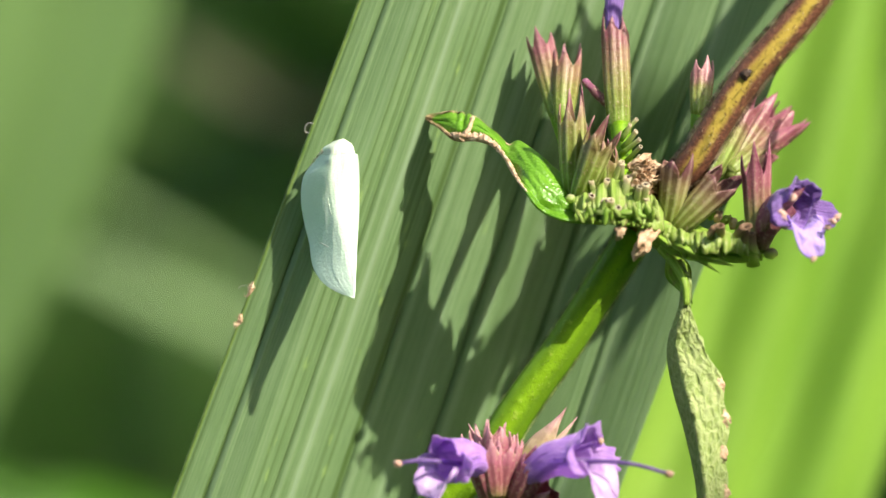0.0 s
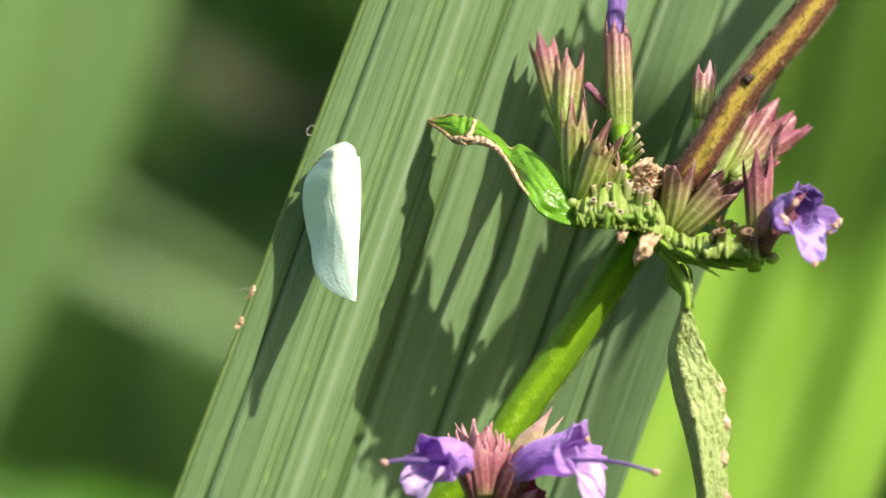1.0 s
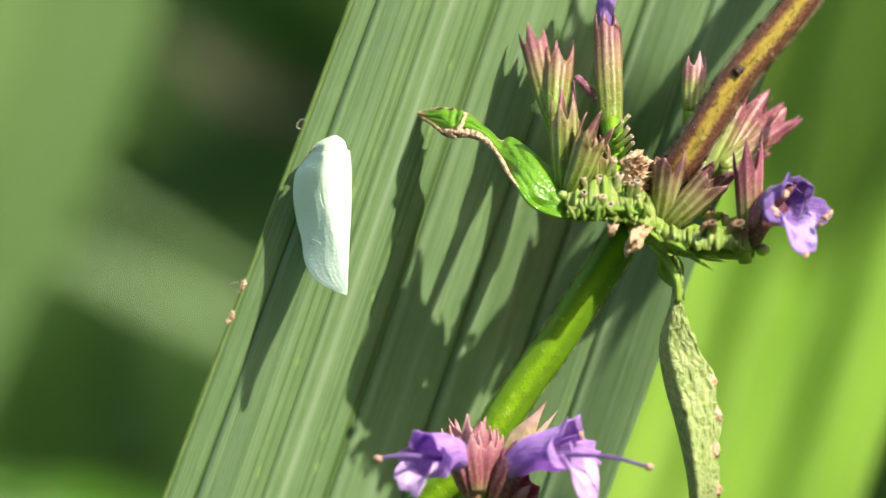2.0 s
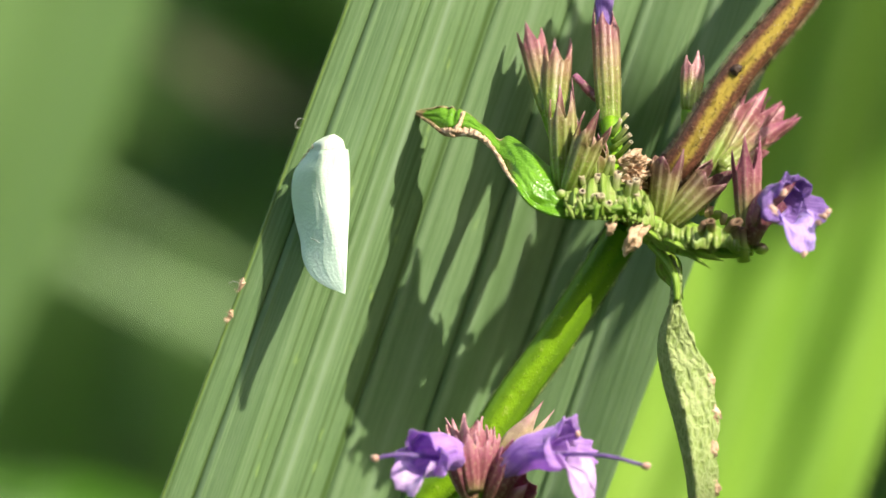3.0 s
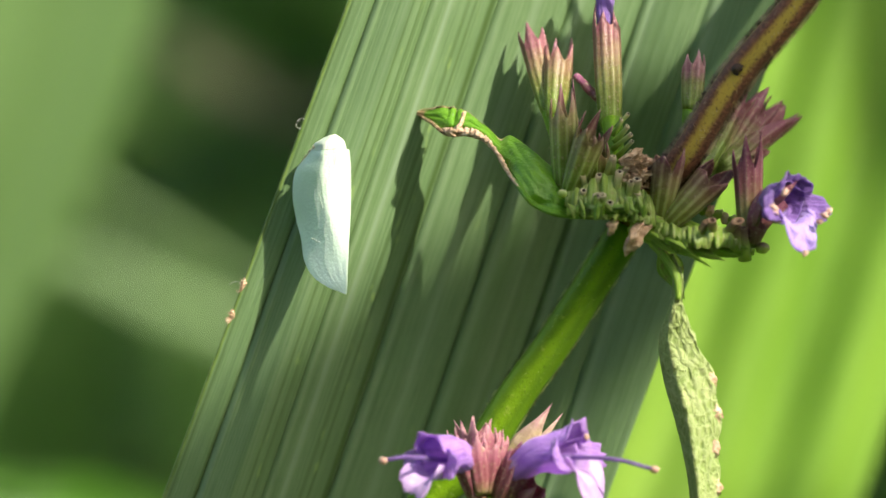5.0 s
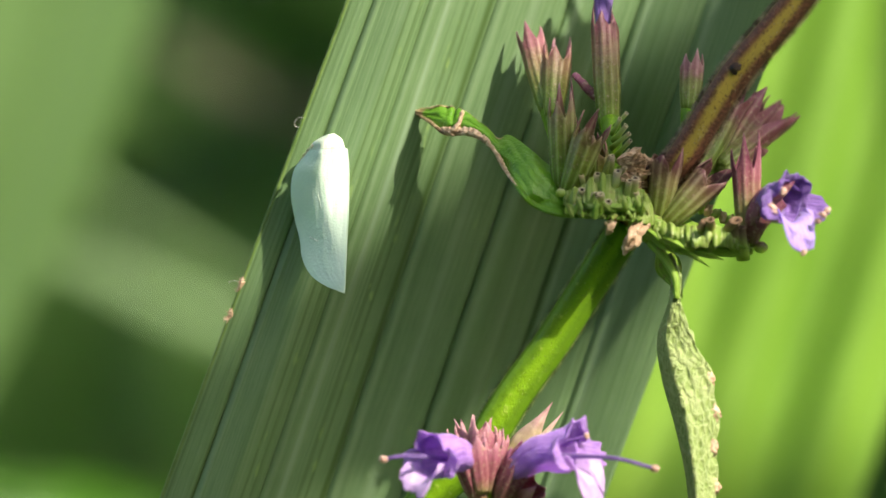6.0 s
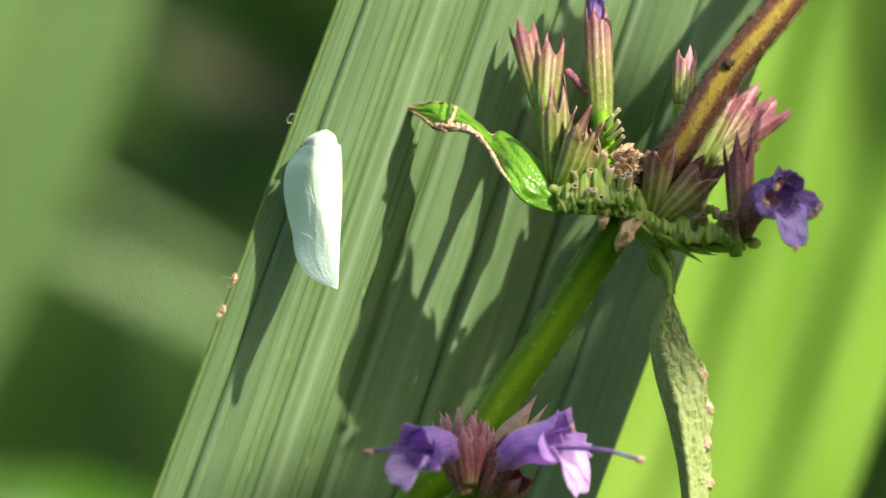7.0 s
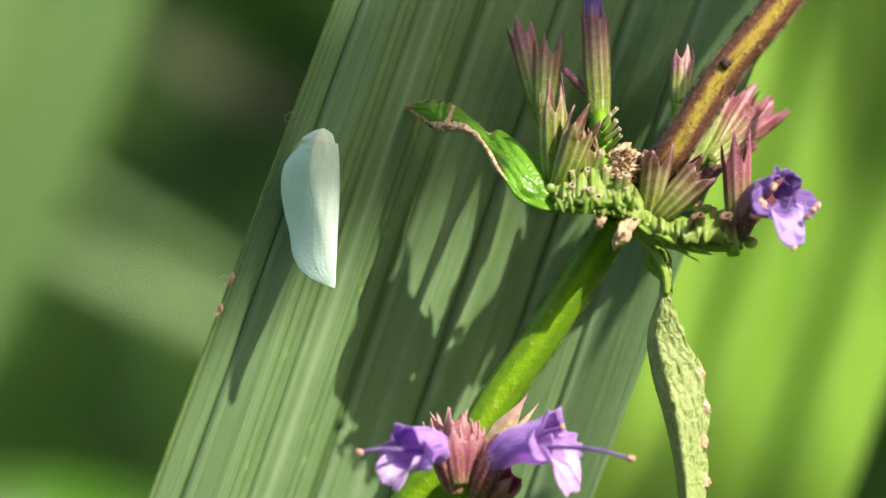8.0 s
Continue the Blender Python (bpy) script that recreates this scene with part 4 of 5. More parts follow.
    for k in range(11):
        y = 215 + 13 * k
        out = rng.uniform(4, 12)
        back = 0.30 * (10 - k)
        pedicel(plant, (1102 + rng.uniform(-4, 8), y + 20, 9.3 - back), (1118 + out + 1.5 * k * rng.uniform(0.4, 1), y - 4 + rng.uniform(-3, 3), 9.8 - back + rng.uniform(0, 1)), STUBS, 0.8)
    # cut stalks, fused into a cushion below
    part("receptacle", fluted(((1016, 352, 10.4), (1046, 342, 10.8), (1080, 322, 10.4), (1112, 330, 10.2), (1146, 346, 10.6), (1172, 362, 10.2)),
                              ((1014, 372, 10.6), (1040, 388, 11.6), (1080, 392, 12.0), (1118, 396, 12.0), (1150, 402, 11.8), (1176, 408, 10.8)), 11, 0.5), COLUMN, plant, "cushion of fused lime green stalks", thick=0.00005)
    for u, v, d, u0, v0, wide in ((1087, 294, 10.6, 1082, 350, 1.3), (1099, 301, 10.2, 1096, 352, 1.1), (1072, 319, 11.2, 1067, 362, 1.5), (1058, 328, 11.0, 1050, 366, 1.1), (1046, 352, 11.6, 1039, 376, 1.2),
                                  (1065, 355, 12.2, 1061, 384, 1.3), (1085, 350, 12.2, 1083, 384, 1.4), (1107, 328, 11.6, 1102, 376, 1.5), (1130, 340, 11.8, 1122, 380, 1.2), (1141, 337, 11.7, 1134, 382, 1.3),
                                  (1156, 345, 11.6, 1148, 384, 1.4), (1118, 306, 10.6, 1112, 352, 1.1), (1094, 372, 12.6, 1092, 392, 1.0)):
        pedicel(plant, (u0, v0, d - 1.0), (u, v, d), STUBS, wide)
    for u, v, d in ((1060, 392, 10.5), (1040, 388, 10.5), (1085, 396, 10.6), (1108, 392, 11)):
        bract(plant, (u + 4, v - 20, d - 0.4), (u - rng.uniform(2, 14), v + rng.uniform(0, 8), d + 0.6), 16, STUB, 0.4)
    part("receptacle", blob(spot(1092, 380, 11.2), (0.0025, 0.0016, 0.0005), pose(0, 0, 0, 0, 6, 0), 0.5, 12), CUSHION, plant, "lumpy green rim of the whorl cushion")
    for k in range(30):     # frilled rim under the cushion
        u = 1026 + 4.4 * k + rng.uniform(-3, 3)
        bract(plant, (u + rng.uniform(-3, 3), 372 + 0.12 * (u - 1026), 12.0), (u + rng.uniform(-10, 8), 390 + 0.1 * (u - 1026) + rng.uniform(-4, 5), 12.6 + rng.uniform(-0.5, 0.6)), rng.uniform(8, 15), (SEPAL, COLUMN, STUB)[k % 3], rng.uniform(-0.3, 0.4), rng.uniform(-0.7, 0.9))
    for k in range(22):     # thin scales low on the cushion
        u, v = rng.uniform(1022, 1166), rng.uniform(376, 400)
        d = 10.8 + 1.8 * (v - 345) / 50 + rng.uniform(0, 0.6)
        bract(plant, (u + rng.uniform(-3, 5), v, d), (u + rng.uniform(-14, 8), v - rng.uniform(18, 36), d + rng.uniform(-0.8, 0.6)), rng.uniform(8, 13), (COLUMN, SEPAL, STUB, COLUMN, CUSHION)[k % 5], rng.uniform(-0.3, 0.4), 0.8, "scale")
    # withered petals in the middle
    for k in range(24):
        u, v = 1108 + rng.uniform(0, 36), 290 + rng.uniform(0, 50)
        a, b = spot(u, v, 9.6 + rng.uniform(0, 1.2)), spot(u + rng.uniform(16, 40), v + rng.uniform(-10, 14), 9.8 + rng.uniform(0, 1.6))
        across = (b - a).cross(Vector((rng.uniform(-0.6, 0.6), -1, 0))).normalized() * rng.uniform(0.00014, 0.00030)
        curl = rng.uniform(0.00015, 0.0005)

        def shred(x, y):
            q = (x - 0.5) * 2
            n = noise.noise(Vector((x * 3, y * 4, k * 3.7)))
            return a.lerp(b, y) + across * q * (0.6 + 0.5 * math.sin(3 * y + k)) + Vector((0.3 * n, -1, 0.5 * n)) * curl * (math.sin(math.pi * y) + 0.7 * q * q + 0.8 * n)
        part("withered_petal", sheet(10, 14, shred), DRY, plant, "crumpled tan petal", thick=0.00005)
    for k in range(12):     # older petals deeper in the whorl
        u, v = 1112 + rng.uniform(-4, 40), 284 + rng.uniform(0, 46)
        d = rng.uniform(6.6, 9.0)
        bract(plant, (u, v, d), (u + rng.uniform(14, 34), v + rng.uniform(-16, 10), d + rng.uniform(-0.8, 0.8)), rng.uniform(16, 26), DRY, rng.uniform(-0.5, 0.5), rng.uniform(-0.8, 0.8), "withered_petal")
    part("withered_petal", tube([spot(1112, 298, 9.6), spot(1135, 288, 9.8), spot(1172, 297, 9.8)], [0.00028, 0.00036, 0.0002], 10, 12), DRY, plant, "crumpled tan petal")
    for path, radii, seed in ((((1168, 402, 11.0), (1146, 424, 12.0), (1130, 444, 12.2), (1122, 462, 11.6)), (0.00024, 0.00036, 0.00032, 0.00008), 1), (((1152, 404, 11.6), (1138, 422, 12.6), (1128, 438, 12.8)), (0.0002, 0.00028, 0.0001), 4),
                              (((1104, 398, 12), (1098, 412, 12.6), (1092, 426, 12.4)), (0.00022, 0.00028, 0.00008), 7)):
        part("dry_bract", tube([spot(*q) for q in path], list(radii), 18, 30, lambda a, t: 1 + 0.7 * noise.noise(Vector((math.cos(a) * 1.6, math.sin(a) * 1.6, t * 3.5 + seed))) + 0.28 * math.cos(3 * a + 5 * t) + 0.4 * noise.noise(Vector((math.cos(a) * 4, math.sin(a) * 4, t * 9 + seed)))), DRY, plant, "curled pale brown dry bract")
    # right-hand calyces
    calyx(plant, (1180, 402, 9.6), (1204, 280, 11.2), 48, SPENT_CALYX, 0.26, 0.30, 0.25, 75, 0.26, "spent calyx with an open mouth", 4, 0.6)
    calyx(plant, (1192, 410, 10), (1290, 314, 11), 52, SPENT_CALYX, 0.24, 0.3, 0.3, 20, 0.22, "spent calyx with an open mouth", 4, 0.5)
    calyx(plant, (1342, 448, 11), (1338, 264, 10.5), 46, MAGENTA_CALYX, 0.26, 0.25, 0, 30, 0.26)
    calyx(plant, (1238, 205, 5), (1244, 110, 3.8), 37, ROSE_CALYX, 0.22, 0.1, 0, 20, 0.36)
    part("stalk", tube([spot(1200, 330, 5), spot(1228, 270, 5.2), spot(1238, 205, 5)], [0.0004, 0.0004, 0.0006], 10, 10), GREEN_STEM, plant)
    for base, tip, w, roll in (((1262, 310, 3), (1336, 160, -0.5), 50, 10), ((1276, 310, 2), (1360, 176, -1.5), 54, 50), ((1285, 310, 2), (1374, 188, -2), 50, 80), ((1298, 312, 1), (1412, 200, -3), 50, 35),
                               ((1290, 305, 3), (1384, 232, -2), 42, 65), ((1294, 318, 3), (1366, 262, -1), 40, 20)):
        calyx(plant, base, tip, w, MAGENTA_CALYX, 0.30, 0.4, 0.1, roll, 0.3, "", 5, 1.1)
    calyx(plant, (1240, 326, 5), (1306, 196, 1), 56, GREEN_CALYX, 0.2, 0.1, 0.1, 35, 0.3)
    for u, v, d, wide in ((1247, 396, 12.4, 2.0), (1262, 404, 11.6, 1.4), (1275, 391, 12.8, 1.9), (1287, 402, 11.8, 1.4), (1297, 393, 12.8, 2.2), (1315, 412, 12.8, 1.8), (1330, 424, 12.2, 1.5)):
        pedicel(plant, (u + 3, v + 46, 11.6), (u, v, d), BROWN_STUBS, wide)
    for k in range(6):
        u, v = 1258 + 13 * k, 378 + 6 * k
        part("withered_petal", blob(spot(u, v, 9.3), (0.0003, 0.0002, 0.00045), pose(0, 0, 0, 0, 20 * (k % 3), 0), 0.7, k, 2), DRY if k % 2 else STUB, plant)
    for b, t, w in (((1166, 424, 10), (1214, 462, 11.4), 18), ((1206, 440, 10.6), (1274, 484, 12), 13), ((1232, 448, 10.8), (1300, 472, 12), 20), ((1268, 446, 10.8), (1336, 464, 12), 22),
                    ((1188, 430, 11), (1246, 458, 12.2), 17), ((1150, 408, 10.4), (1186, 436, 11.6), 18), ((1290, 440, 11.2), (1346, 452, 12.2), 14)):
        bract(plant, b, t, w, SEPAL, 0.3 + 0.2 * (w % 3), 1.1)
    for k in range(14):     # thin ragged scales at its foot
        u = rng.uniform(1166, 1340)
        v = rng.uniform(428, 448) + 0.08 * (u - 1166)
        bract(plant, (u + rng.uniform(-3, 5), v + 8, 11.4 + rng.uniform(0, 0.5)), (u + rng.uniform(-4, 12), v - rng.uniform(12, 26), 11.8 + rng.uniform(-0.4, 1.0)), rng.uniform(8, 14), (COLUMN, SEPAL, CUSHION, STUB)[k % 4], rng.uniform(-0.3, 0.5), 0.8, "scale")
    part("nutlet", blob(spot(1364, 449, 11.3), (0.00046, 0.0004, 0.0004), None, 0.15, 2), BROWN_STUB, plant, "round green-brown nutlet")
    part("nutlet", blob(spot(1010, 352, 12.6), (0.00033, 0.0003, 0.0003), None, 0.1, 3), STUB, plant, "round pale green nutlet")

    # the open flower at the whorl's end
    part("calyx", tube([spot(1348, 440, 11.4), spot(1358, 400, 11.8), spot(1378, 372, 11.8), spot(1396, 358, 11.8)], [0.0004, 0.00085, 0.0011, 0.00095], 20, 24), DARK_CALYX, plant, "dark purple flower tube")
    open_flower(plant, (1374, 388, 12.2), (1410, 370, 13.6), 36, 62, 80, (DEEP_PETAL, DEEP_PETAL, BLUE_LIP), 2, 0.85, None, 0, 120)
    for u, v, d, big, turn in ((1482, 384, 14.4, (0.0002, 0.00018, 0.00026), 40), (1474, 392, 14.8, (0.00026, 0.0002, 0.00018), 10), (1466, 402, 14.6, (0.00022, 0.0002, 0.0002), -30), (1404, 350, 15.6, (0.0002, 0.00018, 0.00026), 15),
                               (1386, 382, 15.4, (0.00024, 0.0002, 0.0004), -25), (1390, 398, 15.2, (0.00026, 0.0002, 0.00024), 30), (1440, 458, 16.2, (0.00018, 0.00014, 0.00022), 20)):
        part("anther", blob(spot(u, v, d), big, pose(0, 0, 0, 0, turn, 0), 0.8, u, 3), ANTHER, plant, "shrivelled tan anther")
    for b, t, w in (((1362, 392, 12.6), (1398, 328, 13.0), 26), ((1376, 372, 13.0), (1428, 328, 13.4), 22), ((1352, 410, 12.6), (1376, 340, 12.6), 24)):
        bract(plant, b, t, w, DARK_CALYX, 0.35, 0.9, "withered_petal", "dark crinkled edge of the flower tube")

    # an unseen whorl farther up the stem, added for its shadows on the leaf
    for base, tip, w in (((1500, -160, 9), (1330, -290, 9), 60), ((1505, -180, 10), (1378, -345, 10), 60), ((1500, -140, 11), (1300, -215, 10), 56),
                         ((1600, -170, 10), (1760, -230, 10), 56), ((1560, -210, 12), (1560, -380, 13), 60)):
        calyx(plant, base, tip, w, CALYX, 0.3, 0.2, 0, rng.uniform(0, 90), 0.3)
    for base, tip, w in (((1500, -215, 11), (1462, -440, 12.5), 70), ((1480, -190, 10), (1402, -415, 11.5), 62), ((1525, -230, 12), (1508, -440, 14), 62)):
        calyx(plant, base, tip, w, CALYX, 0.3, 0.2, 0, rng.uniform(0, 90), 0.3)
    # out of view, added to darken the broad leaf right of the stem
    bract(plant, (1625, -60, 8.6), (1700, 0, 17), 80, LEAF, 0.1, 0.2, "leaf", "unseen green leaf added to shade the broad leaf")
    # the curled leaf that reaches to the broad leaf
    lower = [Vector(q) for q in ((1040, 397, 9.8), (992, 389, 10.3), (954, 370, 10.0), (928, 336, 9.0), (908, 306, 7.0), (894, 280, 5.4), (874, 256, 4.0), (846, 248, 2.8), (806, 248, 1.8), (780, 228, 0.2), (746, 207, -1.6))]
    upper_edge = [Vector(q) for q in ((1010, 345, 9), (996, 312, 8.6), (972, 290, 8.0), (945, 266, 6.6), (918, 252, 4.6), (897, 255, 3.2), (872, 232, 2.4), (845, 212, 1.4), (818, 202, 0.7), (786, 199, -0.4), (746, 204, -1.8))]

    def curled(a, b):
        lo, hi = spline(lower, b), spline(upper_edge, b)
        c = lo.lerp(hi, a)
        fold = 0.9 * max(0.0, 1 - a / 0.1) + 0.8 * math.sin(math.pi * a)
        ridge = fold * math.sin(math.pi * min(1, 0.08 + b * 0.85))
        wave = 0.35 * math.sin(b * 30) * (abs(a - 0.5) * 2) ** 2 + 0.25 * noise.noise(Vector((a * 6, b * 12, 0)))
        bump = math.exp(-((b - 0.80) / 0.014) ** 2) + math.exp(-((b - 0.755) / 0.013) ** 2) - 0.8 * math.exp(-((b - 0.778) / 0.007) ** 2)
        return spot(c.x, c.y + 3 * math.sin(b * 41 + 1) * a * b - 7 * bump * max(0.0, a - 0.4), c.z + ridge + wave + 1.2 * min(1, 1.3 * b) + 0.35 * bump * a)
    leaf = part("leaf", sheet(30, 110, curled), CURLED, plant, "glossy green leaf curled along a brown withered edge", thick=0.00018)

    def rolled(a, t0, t1, radii, steps, name, label, mat, lift=0.0002):
        """A crumpled roll along the leaf at a across it, from t0 to t1."""
        pts = [curled(a + 0.02 * math.sin(37 * k + t0), t0 + (t1 - t0) * k / steps) + Vector((0, -lift, 0)) for k in range(steps + 1)]
        part(name, tube(pts, [r * 0.001 for r in radii], 12, steps * 6, lambda w, t: 1 + 0.75 * noise.noise(Vector((math.cos(w) * 1.3, math.sin(w) * 1.3, t * steps * 1.6 + t0 * 50))) + 0.35 * noise.noise(Vector((math.cos(w) * 3, math.sin(w) * 3, t * steps * 4)))), mat, leaf, label)
    rolled(0.03, 0.28, 0.66, (0.04, 0.10, 0.15, 0.13, 0.18, 0.2), 16, "withered_edge", "tan withered leaf edge", DRY)
    rolled(0.14, 0.63, 0.83, (0.16, 0.26, 0.24, 0.28, 0.24, 0.10), 10, "withered_edge", "broad tan withered fold", DRY, 0.0003)
    rolled(0.04, 0.80, 1.0, (0.12, 0.10, 0.12, 0.08, 0.05), 9, "withered_edge", "brown withered leaf tip", STAINED)
    rolled(0.98, 0.78, 1.0, (0.05, 0.08, 0.06, 0.08, 0.04), 9, "withered_edge", "brown withered leaf tip", STAINED, 0.0001)
    rolled(0.97, 0.42, 0.54, (0.04, 0.10, 0.05), 6, "withered_edge", "tan withered leaf edge", DRY, 0.0001)
    part("withered_edge", tube([curled(0.04, 0.775) + Vector((0, -0.0004, 0)), curled(0.5, 0.745) + Vector((0, -0.0003, 0)), curled(0.96, 0.73) + Vector((0, -0.0003, 0))], [0.00026, 0.00014, 0.00016], 10, 24, lambda w, t: 1 + 0.6 * noise.noise(Vector((math.cos(w), math.sin(w), t * 9)))), DRY, leaf, "tan withered leaf fold")

    # the hanging leaf
    left = [Vector(q) for q in ((1188, 462, 10), (1205, 500, 11), (1202, 545, 11), (1182, 612, 10), (1190, 680, 10), (1212, 760, 10.5), (1230, 840, 11), (1240, 920, 11.5), (1252, 1010, 12), (1272, 1100, 12))]
    right = [Vector(q) for q in ((1206, 460, 10.5), (1222, 500, 11.4), (1222, 545, 11.4), (1246, 612, 11.6), (1276, 672, 12), (1288, 745, 12.2), (1284, 820, 12.4), (1286, 900, 12.6), (1284, 1010, 12.6), (1274, 1100, 12))]

    def hanging(a, b):
        lo, hi = spline(left, b), spline(right, b)
        c = lo.lerp(hi, a)
        ridge = (1.5 * (a / 0.26) if a < 0.26 else 1.5 * (1 - 1.5 * (a - 0.26) / 0.74)) * min(1, max(0, b * 3.2 - 0.5))
        return spot(c.x + 3 * math.sin(b * 47) * a * a * (1 if b > 0.3 else 0), c.y, c.z + ridge + 0.16 * noise.noise(Vector((a * 9, b * 40, 3))) + 0.10 * noise.noise(Vector((a * 22, b * 100, 7))))
    drooping = part("leaf", sheet(28, 110, hanging), UNDERLEAF, plant, "drooping folded leaf with a pale net-veined underside", thick=0.00018)
    for b in (0.46, 0.55, 0.64, 0.74):
        part("withered_edge", blob(hanging(0.92, b), (0.00034, 0.0001, 0.0005), pose(0, 0, 0, 0, -12, 0), 0.9, b * 20, 3), DRY, drooping, "pale brown blister on the leaf edge")
    part("leaf_stalk", tube([spot(1172, 440, 9.5), spot(1190, 462, 10.4), spot(1212, 500, 11.4), spot(1215, 540, 11.6)], [0.0004, 0.00032, 0.00026, 0.0002], 12, 20), SEPAL, plant)
    bract(plant, (1186, 446, 10.4), (1226, 540, 10.6), 44, SEPAL, -0.25, 0.8, "leaf_base")
    return plant


SETBACK["plant"] = 1.2
mint_stem()
SETBACK["plant"] = 0.0


# ---- the swaying mint stem in front ----


def swaying_mint():
    rng = random.Random(9)
    plant = thing("swaying_flower_stem", spot(884, 886, 8.0), "mint stem tip with pink calyces and two open violet flowers", "plant")
    part("stem", tube([spot(884, 862, 7.0), spot(872, 930, 7.5), spot(840, 1200, 9.0), spot(760, 2400, 12.0), spot(640, 6000, 14.0), spot(560, 16200, 16.0)], [0.0007, 0.0009, 0.0011, 0.0013, 0.0016, 0.0018], 20, 60, square), GREEN_STEM, plant, "thin green stem")
    for base, tip, w, mat, tooth, roll in (
            ((872, 880, 9.0), (850, 762, 9.0), 42, PINK_CALYX, 0.22, 10), ((880, 880, 10.4), (880, 752, 11.0), 46, PINK_CALYX, 0.2, 40), ((884, 880, 9.4), (908, 762, 9.6), 42, PINK_CALYX, 0.24, 25),
            ((866, 880, 8.0), (826, 764, 7.5), 36, PINK_CALYX, 0.26, 60), ((876, 880, 12.0), (864, 782, 12.6), 40, PINK_CALYX, 0.2, 70), ((886, 880, 11.6), (898, 778, 12.2), 38, PINK_CALYX, 0.24, 5),
            ((912, 885, 7.6), (960, 790, 7.0), 40, CREAM_CALYX, 0.3, 60), ((930, 910, 10.0), (978, 864, 12.0), 50, PINK_CALYX, 0.3, 30)):
        calyx(plant, base, tip, w, mat, tooth, 0.1, 0, roll, 0.3)
    calyx(plant, (874, 895, 11.5), (842, 800, 12.4), 42, PINK_CALYX, 0.25, 0.1, 0, 20, 0.3, "pink calyx that holds a flower")
    calyx(plant, (906, 905, 11.5), (956, 800, 12.6), 48, DARK_CALYX, 0.25, 0.1, 0, 20, 0.26, "purple-brown calyx that holds a flower")
    bract(plant, (908, 860, 8), (1003, 721, 8.6), 46, CREAM_CALYX, 0.2, 0.7, "bract", "straw and pink folded bract")
    bract(plant, (930, 850, 7.4), (1022, 738, 7.4), 18, CREAM_CALYX, 0.25, 0.5, "bract", "straw and pink folded bract")
    part("receptacle", blob(spot(888, 880, 9.5), (0.0009, 0.0008, 0.0009), None, 0.4, 2), STUB, plant, "green whorl cushion")
    bract(plant, (880, 870, 8.0), (838, 925, 8.6), 22, GREEN_STEM, 0.2, 0.3)

    open_flower(plant, (856, 826, 12.2), (794, 818, 14.4), 36, 46, 92, (PETAL, PETAL, LIP), 1, 0.42, ((746, 815, 16.0), (704, 821, 16.2)), 0)
    open_flower(plant, (932, 844, 12.2), (1030, 806, 14.4), 36, 68, 104, (PETAL, PETAL, LIP), 5, 0.8, ((1110, 820, 16.0), (1184, 839, 16.2)), 1)
    return plant


swaying = swaying_mint()


# ---- leaves farther back ----
def strap(name, path, widths, material_, label, tilt=0.0, group="", cup=0.15, pleats=0, deep=0.0):
    """A long leaf along places (u, v, d), its widths in plan divisions, turned by tilt about its length."""
    pts = [spot(*q) for q in path]
    leaf = thing(name, pts[0], label, "leaf", group)

    def f(a, b):
        c = spline(pts, b)
        ahead = (spline(pts, min(1, b + 0.02)) - spline(pts, max(0, b - 0.02))).normalized()
        side = ahead.cross(Vector((0, -1, 0))).normalized()
        front = side.cross(ahead)
        w = spline(widths, b) * UNIT
        q = a - 0.5
        s2 = side * math.cos(tilt) + front * math.sin(tilt)
        f2 = front * math.cos(tilt) - side * math.sin(tilt)
        fold = deep * math.sin(pleats * math.pi * 2 * a - 0.94) if pleats else 0.0
        return c + s2 * w * q + f2 * w * (cup * (abs(q) * 2 - 0.5) + fold)
    part("blade", sheet(96 if pleats else 20, 48, f), material_, leaf, thick=0.0004)
    part("midrib", tube([f(0.5, b / 12) + Vector((0, -0.0004, 0)) for b in range(13)], [0.0012, 0.001, 0.0006, 0.0002], 10, 48), material_, leaf, "pale raised midrib")
    return leaf


BACK = "long leaves behind"
strap("strap_leaf", [(-900, 15900, -330), (-600, 4500, -300), (-440, 1500, -280), (-140, 700, -280), (118, 0, -280), (285, -900, -290), (300, -1900, -330)], [100, 300, 340, 440, 610, 560, 30], PALE_BLADE,
      "broad pale green strap leaf in sun", 0.3, BACK, 0.04)
strap("strap_leaf", [(980, 15900, -420), (900, 3200, -420), (760, 820, -420), (600, 600, -420), (470, 524, -420), (320, 428, -420), (190, 346, -420), (60, 274, -420)], [60, 80, 74, 62, 58, 54, 48, 20], MOSS_BLADE, "pale strap leaf bent over behind", -0.35, BACK, 0.17)
strap("strap_leaf", [(1080, 15900, -500), (960, 3400, -500), (780, 960, -500), (600, 690, -500), (450, 606, -500), (300, 536, -500), (170, 476, -500), (40, 430, -500)], [60, 120, 134, 128, 126, 126, 110, 20], MOSS_BLADE, "soft green strap leaf bent over behind", -0.6, BACK, 0.06)
strap("strap_leaf", [(1180, 15900, -570), (1060, 3400, -570), (860, 700, -570), (640, 262, -570), (500, 190, -570), (390, 130, -570), (280, 60, -570)], [60, 110, 120, 124, 130, 120, 20], FADED_BLADE, "faded grey-brown strap leaf in the shade behind", 0.0, BACK, 0.1)
strap("strap_leaf", [(-900, 2400, -300), (-300, 960, -260), (60, 905, -260), (240, 915, -270), (500, 1010, -280)], [60, 110, 150, 130, 20], LOW_BLADE, "bright green leaf low in the undergrowth", 0.1, BACK)
